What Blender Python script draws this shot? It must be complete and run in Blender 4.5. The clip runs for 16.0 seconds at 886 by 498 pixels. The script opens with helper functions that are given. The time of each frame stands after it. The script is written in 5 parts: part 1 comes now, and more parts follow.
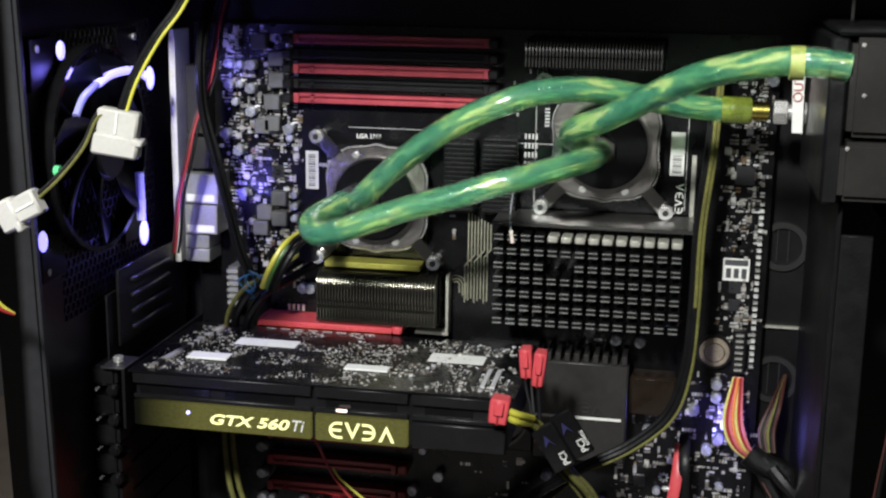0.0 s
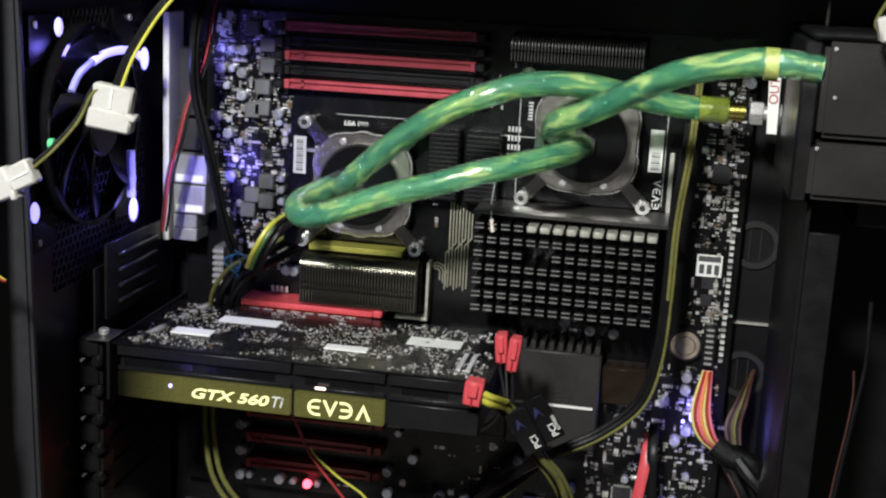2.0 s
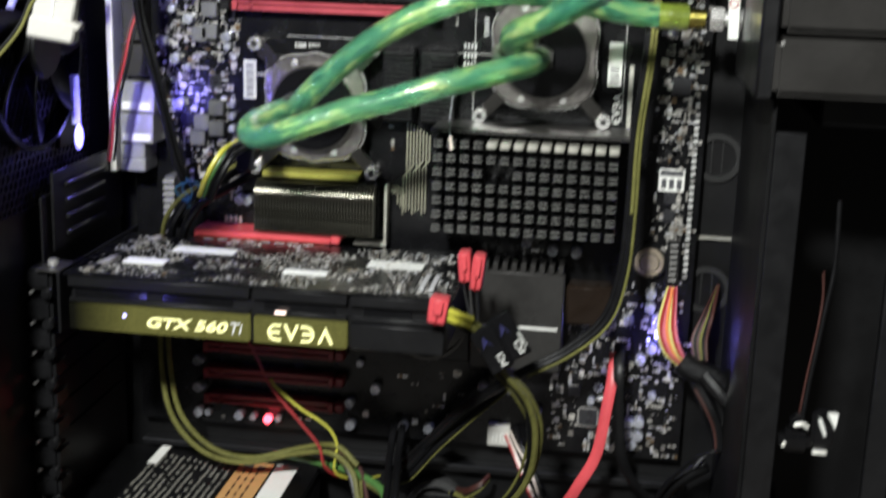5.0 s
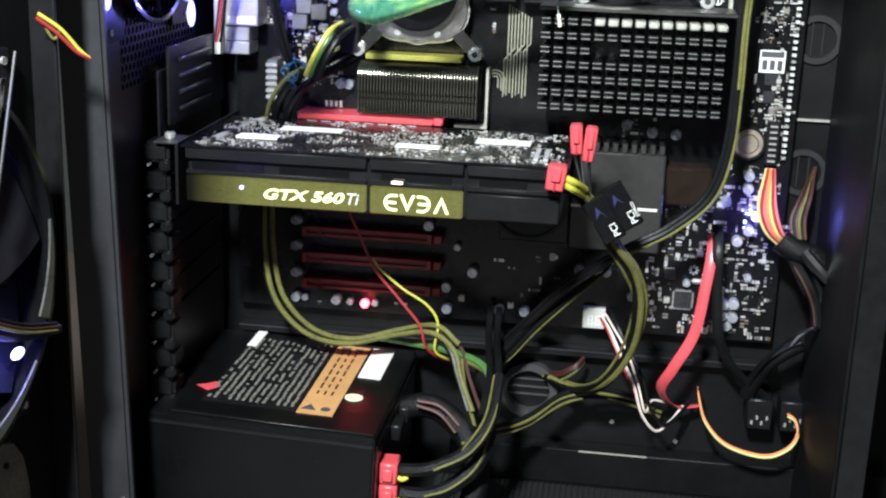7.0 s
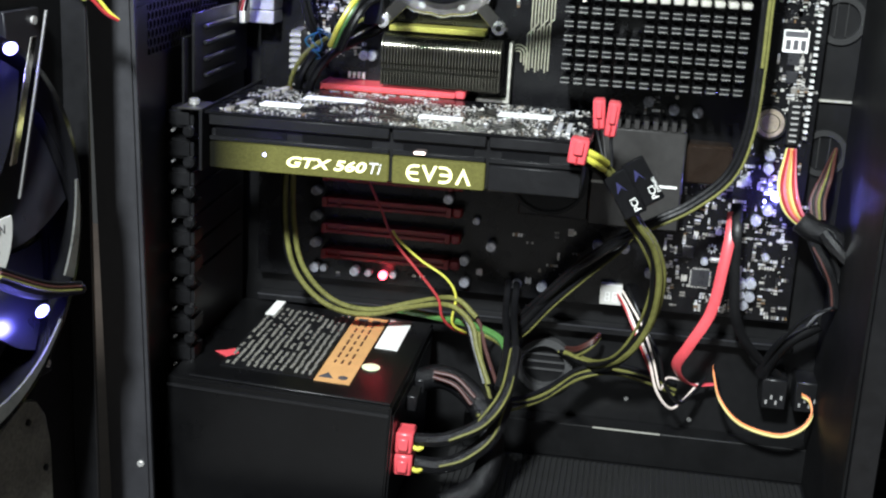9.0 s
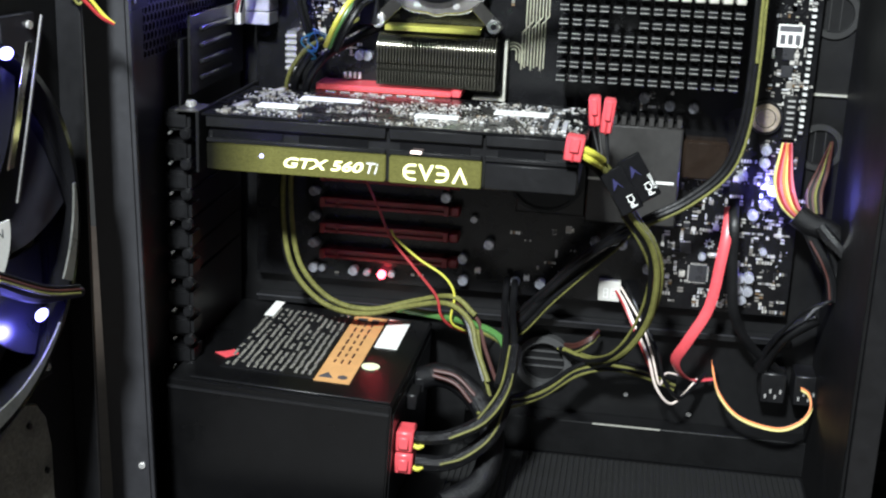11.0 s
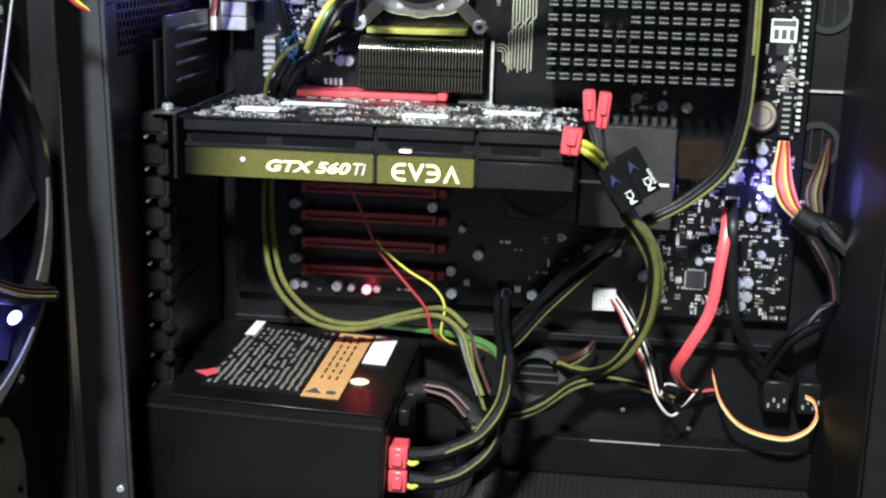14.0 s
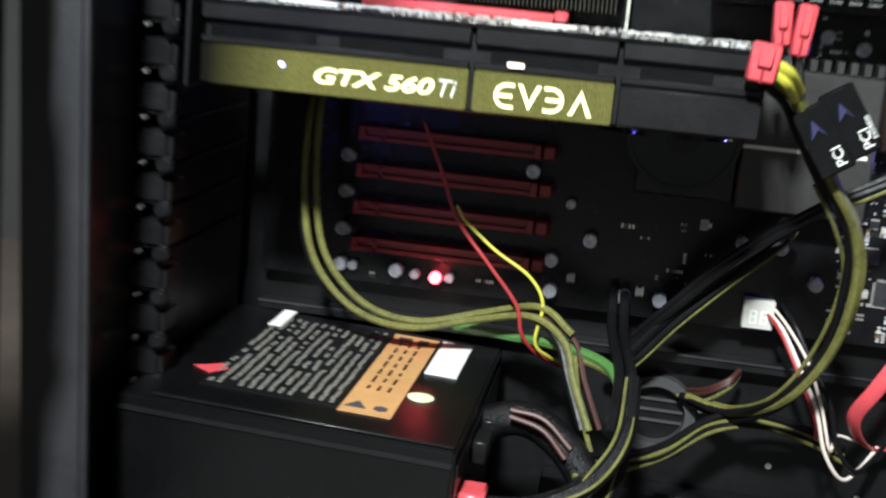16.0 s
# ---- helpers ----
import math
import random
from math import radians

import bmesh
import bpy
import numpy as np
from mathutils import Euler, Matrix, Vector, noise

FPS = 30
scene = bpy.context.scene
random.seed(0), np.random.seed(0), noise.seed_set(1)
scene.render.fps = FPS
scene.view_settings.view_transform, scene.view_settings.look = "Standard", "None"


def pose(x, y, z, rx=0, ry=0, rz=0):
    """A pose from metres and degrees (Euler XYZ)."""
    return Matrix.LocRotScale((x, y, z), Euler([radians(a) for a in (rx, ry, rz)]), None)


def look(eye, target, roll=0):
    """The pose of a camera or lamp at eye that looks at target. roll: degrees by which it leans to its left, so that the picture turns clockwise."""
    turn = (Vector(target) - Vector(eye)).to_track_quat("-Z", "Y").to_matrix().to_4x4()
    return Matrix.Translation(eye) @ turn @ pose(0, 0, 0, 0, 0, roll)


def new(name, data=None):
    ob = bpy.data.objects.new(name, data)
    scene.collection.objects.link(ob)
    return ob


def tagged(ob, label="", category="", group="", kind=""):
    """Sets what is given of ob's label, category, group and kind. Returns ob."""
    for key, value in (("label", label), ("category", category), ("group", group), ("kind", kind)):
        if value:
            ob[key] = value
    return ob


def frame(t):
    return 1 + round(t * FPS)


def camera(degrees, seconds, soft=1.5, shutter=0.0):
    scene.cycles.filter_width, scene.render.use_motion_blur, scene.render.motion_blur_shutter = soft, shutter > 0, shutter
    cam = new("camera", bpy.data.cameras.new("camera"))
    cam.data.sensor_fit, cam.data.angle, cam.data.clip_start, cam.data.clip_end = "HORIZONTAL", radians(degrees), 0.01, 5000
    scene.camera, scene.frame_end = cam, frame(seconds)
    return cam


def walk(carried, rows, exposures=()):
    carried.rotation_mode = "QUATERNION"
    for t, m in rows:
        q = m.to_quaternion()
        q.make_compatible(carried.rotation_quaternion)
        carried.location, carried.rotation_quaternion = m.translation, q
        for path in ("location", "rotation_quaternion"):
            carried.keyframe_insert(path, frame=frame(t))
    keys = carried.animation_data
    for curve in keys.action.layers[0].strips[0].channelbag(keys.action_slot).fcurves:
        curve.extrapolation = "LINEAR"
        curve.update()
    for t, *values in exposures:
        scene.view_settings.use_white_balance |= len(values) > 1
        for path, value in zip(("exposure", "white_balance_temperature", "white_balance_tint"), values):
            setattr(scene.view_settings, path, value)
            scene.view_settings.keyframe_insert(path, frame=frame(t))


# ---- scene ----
cam = camera(38.45, 16.0, soft=2.2, shutter=0.5)
PATH = [
    (0, (0.3388, -0.8361, 0.5197), (0.1535, 0.1209, 0.2966), 0.79),
    (0.5, (0.3438, -0.8566, 0.5219), (0.1654, 0.1035, 0.3066), 2.08),
    (1, (0.3382, -0.8566, 0.5129), (0.1611, 0.0999, 0.2812), 2.55),
    (1.5, (0.3427, -0.8579, 0.5142), (0.1631, 0.0992, 0.2865), 2.63),
    (2, (0.3459, -0.8579, 0.5152), (0.1718, 0.1016, 0.2934), 2.93),
    (2.5, (0.3468, -0.8572, 0.5160), (0.1768, 0.1033, 0.2954), 2.73),
    (3, (0.3484, -0.8576, 0.5166), (0.1797, 0.1036, 0.2982), 2.56),
    (3.5, (0.3511, -0.8578, 0.5188), (0.1831, 0.1048, 0.3063), 2.31),
    (4, (0.3558, -0.8590, 0.5227), (0.1917, 0.1052, 0.3145), 1.96),
    (4.5, (0.3559, -0.8394, 0.5149), (0.1925, 0.1177, 0.2755), 0.84),
    (5, (0.3361, -0.8481, 0.4805), (0.2063, 0.1128, 0.2358), 1.87),
    (5.2, (0.3139, -0.8553, 0.4543), (0.2036, 0.1079, 0.2093), 0.90),
    (7.3, (0.2732, -0.8845, 0.4272), (0.1426, 0.0679, 0.1518), 2.06),
    (7.5, (0.2731, -0.8849, 0.4269), (0.1417, 0.0672, 0.1508), 2.05),
    (8, (0.2725, -0.8864, 0.4241), (0.1405, 0.0647, 0.1451), 2.08),
    (8.5, (0.2728, -0.8888, 0.4222), (0.1359, 0.0610, 0.1408), 2.02),
    (9, (0.2681, -0.8906, 0.4192), (0.1326, 0.0587, 0.1353), 3.09),
    (11.5, (0.2718, -0.8933, 0.4212), (0.1342, 0.0552, 0.1361), 2.01),
    (12, (0.2736, -0.8958, 0.4237), (0.1339, 0.0529, 0.1400), 1.76),
    (12.5, (0.2662, -0.8922, 0.4216), (0.1264, 0.0556, 0.1349), 2.93),
    (13, (0.2657, -0.8952, 0.4211), (0.1223, 0.0524, 0.1354), 2.56),
    (13.5, (0.2624, -0.8914, 0.4108), (0.1240, 0.0605, 0.1376), 3.03),
    (14, (0.2490, -0.8695, 0.3778), (0.1406, 0.0952, 0.1377), 1.54),
    (14.5, (0.2218, -0.8366, 0.3588), (0.1270, 0.1324, 0.1307), 1.61),
    (15, (0.1976, -0.8281, 0.3536), (0.0875, 0.1466, 0.1591), 1.28),
    (15.5, (0.1987, -0.7977, 0.3219), (0.0609, 0.1752, 0.1364), 2.63),
    (16, (0.1969, -0.6569, 0.2856), (0.0537, 0.3108, 0.0781), 5.31),
]
walk(cam, [(t, look(eye, target, roll)) for t, eye, target, roll in PATH], [(0, -0.56, 6450, 11), (4.3, -0.5, 6450, 11), (5.2, -0.2, 6400, 9), (7.3, 0.46, 6000, 8), (14.5, 0.57, 6000, 8), (15.3, 0.52, 6000, 8), (16, 0.48, 6100, 7)])

# ---- light ----
world = bpy.data.worlds.new("dark_room")
world.use_nodes = True
world.node_tree.nodes["Background"].inputs["Color"].default_value = (0.9, 0.95, 1.0, 1)
world.node_tree.nodes["Background"].inputs["Strength"].default_value = 0.01
scene.world = world


def lamp(name, kind, m, energy, color, size=0.002):
    data = bpy.data.lights.new(name, kind)
    data.energy, data.color = energy, color
    if kind == "AREA":
        data.shape, data.size, data.size_y = "RECTANGLE", size, size
    else:
        data.shadow_soft_size = size
    ob = new(name, data)
    ob.matrix_world = m
    return ob


# the room's ceiling lamp over the open case, and the small diodes
lamp("room_lamp", "POINT", pose(0.06, -1.25, 1.12), 218.0, (0.985, 1.0, 0.96), 0.065)
lamp("diode_glow", "POINT", pose(0.012, -0.066, 0.440), 0.06, (0.28, 0.26, 1.0), 0.004)
lamp("diode_glow", "POINT", pose(0.014, -0.088, 0.35), 0.16, (0.2, 0.17, 1.0), 0.004)
lamp("diode_glow", "POINT", pose(0.0, -0.150, 0.452), 0.04, (0.2, 0.17, 1.0), 0.004)
lamp("diode_glow", "POINT", pose(-0.0138, -0.3318, 0.1945), 0.085, (0.2, 0.18, 1.0), 0.004)
lamp("diode_glow", "POINT", pose(-0.0145, -0.3455, 0.330), 0.1, (0.2, 0.18, 1.0), 0.004)
lamp("diode_glow", "POINT", pose(0.373, -0.017, 0.214), 0.1, (0.22, 0.2, 1.0), 0.002)
lamp("diode_glow", "POINT", pose(0.0978, -0.016, 0.130), 0.006, (1.0, 0.05, 0.06), 0.002)


# ---- materials ----
def shader(name, color, rough=0.5, metal=0.0, vary=0.25, scale=60.0, bump=0.0, bump_scale=400.0, emit=None, strength=0.0, coat=0.0, random_tint=0.0, spec=0.5):
    """A plain surface with colour and gloss varied at two scales, and a fine relief."""
    m = bpy.data.materials.new(name)
    m.use_nodes = True
    nt = m.node_tree
    b = nt.nodes["Principled BSDF"]
    co = nt.nodes.new("ShaderNodeTexCoord")
    big, fine = nt.nodes.new("ShaderNodeTexNoise"), nt.nodes.new("ShaderNodeTexNoise")
    big.inputs["Scale"].default_value, fine.inputs["Scale"].default_value = scale, scale * 9
    big.inputs["Detail"].default_value = fine.inputs["Detail"].default_value = 3
    for n in (big, fine):
        nt.links.new(co.outputs["Object"], n.inputs["Vector"])
    add = nt.nodes.new("ShaderNodeMath")
    add.operation = "ADD"
    nt.links.new(big.outputs["Fac"], add.inputs[0])
    nt.links.new(fine.outputs["Fac"], add.inputs[1])
    rng = nt.nodes.new("ShaderNodeMapRange")
    rng.inputs["From Min"].default_value, rng.inputs["From Max"].default_value = 0.6, 1.4
    rng.inputs["To Min"].default_value, rng.inputs["To Max"].default_value = 1 - vary, 1 + vary
    nt.links.new(add.outputs[0], rng.inputs["Value"])
    val = rng.outputs["Result"]
    if random_tint:
        info = nt.nodes.new("ShaderNodeObjectInfo")
        r2 = nt.nodes.new("ShaderNodeMapRange")
        r2.inputs["To Min"].default_value, r2.inputs["To Max"].default_value = 1 - random_tint, 1 + random_tint
        nt.links.new(info.outputs["Random"], r2.inputs["Value"])
        mul = nt.nodes.new("ShaderNodeMath")
        mul.operation = "MULTIPLY"
        nt.links.new(val, mul.inputs[0])
        nt.links.new(r2.outputs["Result"], mul.inputs[1])
        val = mul.outputs[0]
    mix = nt.nodes.new("ShaderNodeVectorMath")
    mix.operation = "SCALE"
    mix.inputs[0].default_value = color[:3]
    nt.links.new(val, mix.inputs["Scale"])
    nt.links.new(mix.outputs[0], b.inputs["Base Color"])
    rr = nt.nodes.new("ShaderNodeMapRange")
    rr.inputs["To Min"].default_value, rr.inputs["To Max"].default_value = max(0.03, rough - 0.1), min(1, rough + 0.1)
    nt.links.new(big.outputs["Fac"], rr.inputs["Value"])
    nt.links.new(rr.outputs["Result"], b.inputs["Roughness"])
    b.inputs["Metallic"].default_value = metal
    b.inputs["Coat Weight"].default_value = coat
    b.inputs["Specular IOR Level"].default_value = spec
    if bump:
        bn, tex = nt.nodes.new("ShaderNodeBump"), nt.nodes.new("ShaderNodeTexNoise")
        tex.inputs["Scale"].default_value = bump_scale
        bn.inputs["Strength"].default_value, bn.inputs["Distance"].default_value = bump, 0.001
        nt.links.new(co.outputs["Object"], tex.inputs["Vector"])
        nt.links.new(tex.outputs["Fac"], bn.inputs["Height"])
        nt.links.new(bn.outputs["Normal"], b.inputs["Normal"])
    if emit:
        b.inputs["Emission Color"].default_value = (*emit, 1)
        b.inputs["Emission Strength"].default_value = strength
    return m


def island_shader(name, stops, rough=0.35, metal=0.0):
    """Small soldered pieces: each loose piece takes its colour from a short scale."""
    m = bpy.data.materials.new(name)
    m.use_nodes = True
    nt = m.node_tree
    b = nt.nodes["Principled BSDF"]
    geo, ramp = nt.nodes.new("ShaderNodeNewGeometry"), nt.nodes.new("ShaderNodeValToRGB")
    ramp.color_ramp.interpolation = "CONSTANT"
    el = ramp.color_ramp.elements
    while len(el) < len(stops):
        el.new(0.5)
    for e, (p, c) in zip(el, stops):
        e.position, e.color = p, (*c, 1)
    nt.links.new(geo.outputs["Random Per Island"], ramp.inputs["Fac"])
    nt.links.new(ramp.outputs["Color"], b.inputs["Base Color"])
    b.inputs["Roughness"].default_value, b.inputs["Metallic"].default_value = rough, metal
    return m


def tube_shader():
    """Green fluorescent coolant: clear teal, refracted light painted in as lime streaks, with glints off its skin."""
    m = bpy.data.materials.new("green_coolant")
    m.use_nodes = True
    nt = m.node_tree
    b = nt.nodes["Principled BSDF"]
    mp, n1, n2 = nt.nodes.new("ShaderNodeAttribute"), nt.nodes.new("ShaderNodeTexNoise"), nt.nodes.new("ShaderNodeTexNoise")
    mp.attribute_name = "along_tube"
    n1.inputs["Scale"].default_value, n1.inputs["Detail"].default_value, n1.inputs["Distortion"].default_value = 170, 2, 1.1
    n2.inputs["Scale"].default_value, n2.inputs["Detail"].default_value = 300, 3
    ramp = nt.nodes.new("ShaderNodeValToRGB")
    el = ramp.color_ramp.elements
    el[0].position, el[0].color = 0.36, (0.05, 0.24, 0.185, 1)
    el[1].position, el[1].color = 0.75, (0.85, 0.95, 0.5, 1)
    for p, c in ((0.5, (0.11, 0.38, 0.245, 1)), (0.565, (0.19, 0.48, 0.27, 1)), (0.605, (0.42, 0.7, 0.26, 1)), (0.66, (0.82, 0.96, 0.42, 1))):
        e = el.new(p)
        e.color = c
    nt.links.new(mp.outputs["Vector"], n1.inputs["Vector"])
    nt.links.new(mp.outputs["Vector"], n2.inputs["Vector"])
    mixer = nt.nodes.new("ShaderNodeMath")
    mixer.operation = "MULTIPLY_ADD"
    mixer.inputs[1].default_value, mixer.inputs[2].default_value = 0.3, 0.0
    nt.links.new(n2.outputs["Fac"], mixer.inputs[0])
    both = nt.nodes.new("ShaderNodeMath")
    both.operation = "MULTIPLY_ADD"
    both.inputs[1].default_value = 0.78
    nt.links.new(n1.outputs["Fac"], both.inputs[0])
    nt.links.new(mixer.outputs[0], both.inputs[2])
    nt.links.new(both.outputs[0], ramp.inputs["Fac"])
    nt.links.new(ramp.outputs["Color"], b.inputs["Base Color"])
    b.inputs["Roughness"].default_value = 0.16
    b.inputs["Transmission Weight"].default_value = 0.72
    b.inputs["IOR"].default_value = 1.3
    b.inputs["Coat Weight"].default_value, b.inputs["Coat Roughness"].default_value = 1.0, 0.1
    tex, bn = nt.nodes.new("ShaderNodeTexNoise"), nt.nodes.new("ShaderNodeBump")
    tex.inputs["Scale"].default_value, tex.inputs["Detail"].default_value = 330, 3
    bn.inputs["Strength"].default_value, bn.inputs["Distance"].default_value = 0.8, 0.0016
    nt.links.new(mp.outputs["Vector"], tex.inputs["Vector"])
    nt.links.new(tex.outputs["Fac"], bn.inputs["Height"])
    nt.links.new(bn.outputs["Normal"], b.inputs["Coat Normal"])
    return m


def clear_wall():
    """The clear, faintly yellow wall of the tube, a little uneven."""
    m = bpy.data.materials.new("clear_tube_wall")
    m.use_nodes = True
    nt = m.node_tree
    b = nt.nodes["Principled BSDF"]
    b.inputs["Base Color"].default_value = (0.95, 1.0, 0.84, 1)
    b.inputs["Roughness"].default_value = 0.07
    b.inputs["Transmission Weight"].default_value = 1.0
    b.inputs["IOR"].default_value = 1.42
    co, n1, bn = nt.nodes.new("ShaderNodeTexCoord"), nt.nodes.new("ShaderNodeTexNoise"), nt.nodes.new("ShaderNodeBump")
    n1.inputs["Scale"].default_value, n1.inputs["Detail"].default_value = 240, 2
    bn.inputs["Strength"].default_value, bn.inputs["Distance"].default_value = 0.9, 0.0016
    nt.links.new(co.outputs["Object"], n1.inputs["Vector"])
    nt.links.new(n1.outputs["Fac"], bn.inputs["Height"])
    nt.links.new(bn.outputs["Normal"], b.inputs["Normal"])
    return m


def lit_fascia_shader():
    """Fine olive mesh; the light from behind and its left-end fade are put into emission."""
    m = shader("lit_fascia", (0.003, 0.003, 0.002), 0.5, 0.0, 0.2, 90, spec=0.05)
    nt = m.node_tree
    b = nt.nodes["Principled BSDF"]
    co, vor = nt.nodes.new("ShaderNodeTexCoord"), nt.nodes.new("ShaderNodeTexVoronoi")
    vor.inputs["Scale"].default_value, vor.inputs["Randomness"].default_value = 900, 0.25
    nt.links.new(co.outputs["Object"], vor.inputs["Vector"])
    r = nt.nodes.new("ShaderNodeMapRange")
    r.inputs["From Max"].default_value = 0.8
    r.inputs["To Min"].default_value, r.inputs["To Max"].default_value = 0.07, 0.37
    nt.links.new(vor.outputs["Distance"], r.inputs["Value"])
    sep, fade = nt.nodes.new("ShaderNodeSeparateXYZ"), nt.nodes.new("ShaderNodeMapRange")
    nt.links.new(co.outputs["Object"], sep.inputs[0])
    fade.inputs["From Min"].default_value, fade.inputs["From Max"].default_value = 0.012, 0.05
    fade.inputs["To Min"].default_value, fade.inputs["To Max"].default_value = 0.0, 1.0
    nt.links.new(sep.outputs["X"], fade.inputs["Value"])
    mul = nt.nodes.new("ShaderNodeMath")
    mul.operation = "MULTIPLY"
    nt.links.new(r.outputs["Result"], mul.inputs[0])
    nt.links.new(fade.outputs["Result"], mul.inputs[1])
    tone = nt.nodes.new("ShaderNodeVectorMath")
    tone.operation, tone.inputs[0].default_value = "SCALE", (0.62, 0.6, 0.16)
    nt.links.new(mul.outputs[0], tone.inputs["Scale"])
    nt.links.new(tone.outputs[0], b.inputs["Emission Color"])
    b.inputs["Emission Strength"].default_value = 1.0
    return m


BAYGREY = shader("brown_black_metal", (0.0125, 0.0115, 0.0105), 0.4, 0.1, 0.25, 30, 0.08, 1200, spec=0.4)
TRAYBLACK = shader("tray_paint", (0.0046, 0.0046, 0.0049), 0.36, 0.0, 0.3, 25, 0.1, 900, spec=0.24)
FLOORBLACK = shader("floor_paint", (0.0030, 0.0030, 0.0032), 0.5, 0, 0.35, 30, 0.15, 900, spec=0.15)
PCB = shader("black_board", (0.0035, 0.0035, 0.004), 0.26, 0, 0.35, 70, 0.1, 900, spec=0.28)
BLACK = shader("black_plastic", (0.0045, 0.0045, 0.005), 0.35, 0, 0.3, 80, 0.1, 700, spec=0.35)
SATIN = shader("satin_black_steel", (0.0055, 0.0055, 0.006), 0.34, 0.0, 0.3, 25, 0.1, 900, spec=0.3)
POST = shader("dark_grey_steel", (0.0135, 0.0135, 0.0155), 0.5, 0.0, 0.25, 20, 0.12, 800, spec=0.4)
GLOSS = shader("gloss_black", (0.004, 0.004, 0.0045), 0.12, 0, 0.3, 30)
GREY = shader("anthracite_metal", (0.022, 0.021, 0.02), 0.42, 0.2, 0.25, 30, 0.08, 1200)
ANOD = shader("black_anodised", (0.0045, 0.0045, 0.005), 0.25, 0.0, 0.3, 120, 0.1, 900)
EDGE = shader("bare_metal_and_glint", (0.5, 0.49, 0.43), 0.35, 0.6, 0.3, 200)
STEEL = shader("nickel_steel", (0.68, 0.67, 0.65), 0.25, 0.75, 0.15, 60)
CHROME = shader("smoked_chrome", (0.48, 0.465, 0.44), 0.13, 1.0, 0.2, 50)
SMOKED = shader("smoked_bracket", (0.62, 0.58, 0.55), 0.18, 0.92, 0.5, 35, 0.7, 70)
PORT = shader("port_steel", (0.36, 0.36, 0.37), 0.34, 0.6, 0.2, 60, 0.1, 600)
SHIELD = shader("port_shield_steel", (0.66, 0.65, 0.6), 0.4, 0.3, 0.15, 60, 0.1, 600)
CAN = shader("capacitor_can", (0.38, 0.39, 0.43), 0.28, 0.5, 0.25, 150, random_tint=0.2)
CHOKE = shader("grey_choke", (0.1, 0.1, 0.105), 0.45, 0.1, 0.25, 120, 0.15, 900, random_tint=0.25)
CHIP = shader("chip_black", (0.02, 0.02, 0.022), 0.3, 0, 0.3, 150)
RED = shader("red_plastic", (0.46, 0.055, 0.065), 0.35, 0, 0.2, 90, 0.05, 500)
DARKRED = shader("red_slot_plastic", (0.2, 0.012, 0.016), 0.35, 0, 0.25, 90, 0.05, 500)
WHITE = shader("white_nylon", (0.4, 0.39, 0.36), 0.4, 0, 0.08, 60, 0.08, 300)
PAPER = shader("white_sticker", (0.6, 0.6, 0.57), 0.55, 0, 0.08, 60)
INK = shader("dark_ink", (0.04, 0.04, 0.045), 0.6, 0, 0.2, 100)
SILK = shader("board_print", (0.4, 0.4, 0.39), 0.6, 0, 0.2, 200)
TRACE = shader("board_trace", (0.33, 0.32, 0.24), 0.4, 0.4, 0.3, 200)
ORANGE = shader("orange_label", (0.4, 0.22, 0.085), 0.5, 0, 0.15, 60)
YELLOW = shader("yellow_wire", (0.42, 0.4, 0.05), 0.4, 0, 0.2, 60)
OLIVE = shader("dull_yellow_wire", (0.098, 0.096, 0.028), 0.55, 0, 0.45, 60, 0.15, 500, spec=0.15)
GREENW = shader("green_wire", (0.05, 0.125, 0.032), 0.4, 0, 0.25, 60)
REDW = shader("red_wire", (0.26, 0.022, 0.024), 0.4, 0, 0.2, 60)
ORANGEW = shader("orange_wire", (0.62, 0.2, 0.07), 0.4, 0, 0.2, 60)
BROWNW = shader("brown_wire", (0.04, 0.013, 0.01), 0.45, 0, 0.2, 60)
WHITEW = shader("white_wire", (0.55, 0.47, 0.42), 0.45, 0, 0.15, 60)
BLUEW = shader("blue_wire", (0.02, 0.09, 0.15), 0.4, 0, 0.2, 60)
BLACKW = shader("black_wire", (0.004, 0.004, 0.0044), 0.42, 0, 0.4, 60, 0.2, 400, spec=0.2)
SLEEVE = shader("braided_sleeve", (0.004, 0.004, 0.0045), 0.33, 0, 0.4, 200, 0.9, 1100, spec=0.2)
GLOSSW = shader("glossy_black_sleeve", (0.006, 0.006, 0.0065), 0.25, 0, 0.3, 60, 0.3, 300)
RUBBER = shader("rubber", (0.008, 0.008, 0.008), 0.6, 0, 0.2, 60, spec=0.3)
BLUEPRINT = shader("blue_print", (0.01, 0.01, 0.055), 0.5, 0, 0.2, 60)
BRASS = shader("brass_fitting", (0.55, 0.48, 0.12), 0.25, 1.0, 0.2, 60)
YELLOWTUBE = shader("yellow_hose_end", (0.1, 0.13, 0.02), 0.15, 0, 0.5, 120, 0.3, 300, coat=0.8)
BROWN = shader("brown_block", (0.014, 0.0095, 0.007), 0.15, 0.1, 0.3, 60)
ROOM = shader("dark_room_paint", (0.055, 0.054, 0.0525), 0.8, 0, 0.15, 2)
BLUELED = shader("blue_diode", (0.3, 0.3, 0.9), 0.3, 0, 0.0, 60, emit=(0.3, 0.27, 1.0), strength=3.2)
WHITELED = shader("pale_diode", (0.6, 0.6, 0.9), 0.3, 0, 0.0, 60, emit=(0.38, 0.35, 1.0), strength=3.2)
REDLED = shader("red_diode", (0.9, 0.1, 0.1), 0.3, 0, 0.0, 60, emit=(1.0, 0.09, 0.14), strength=6)
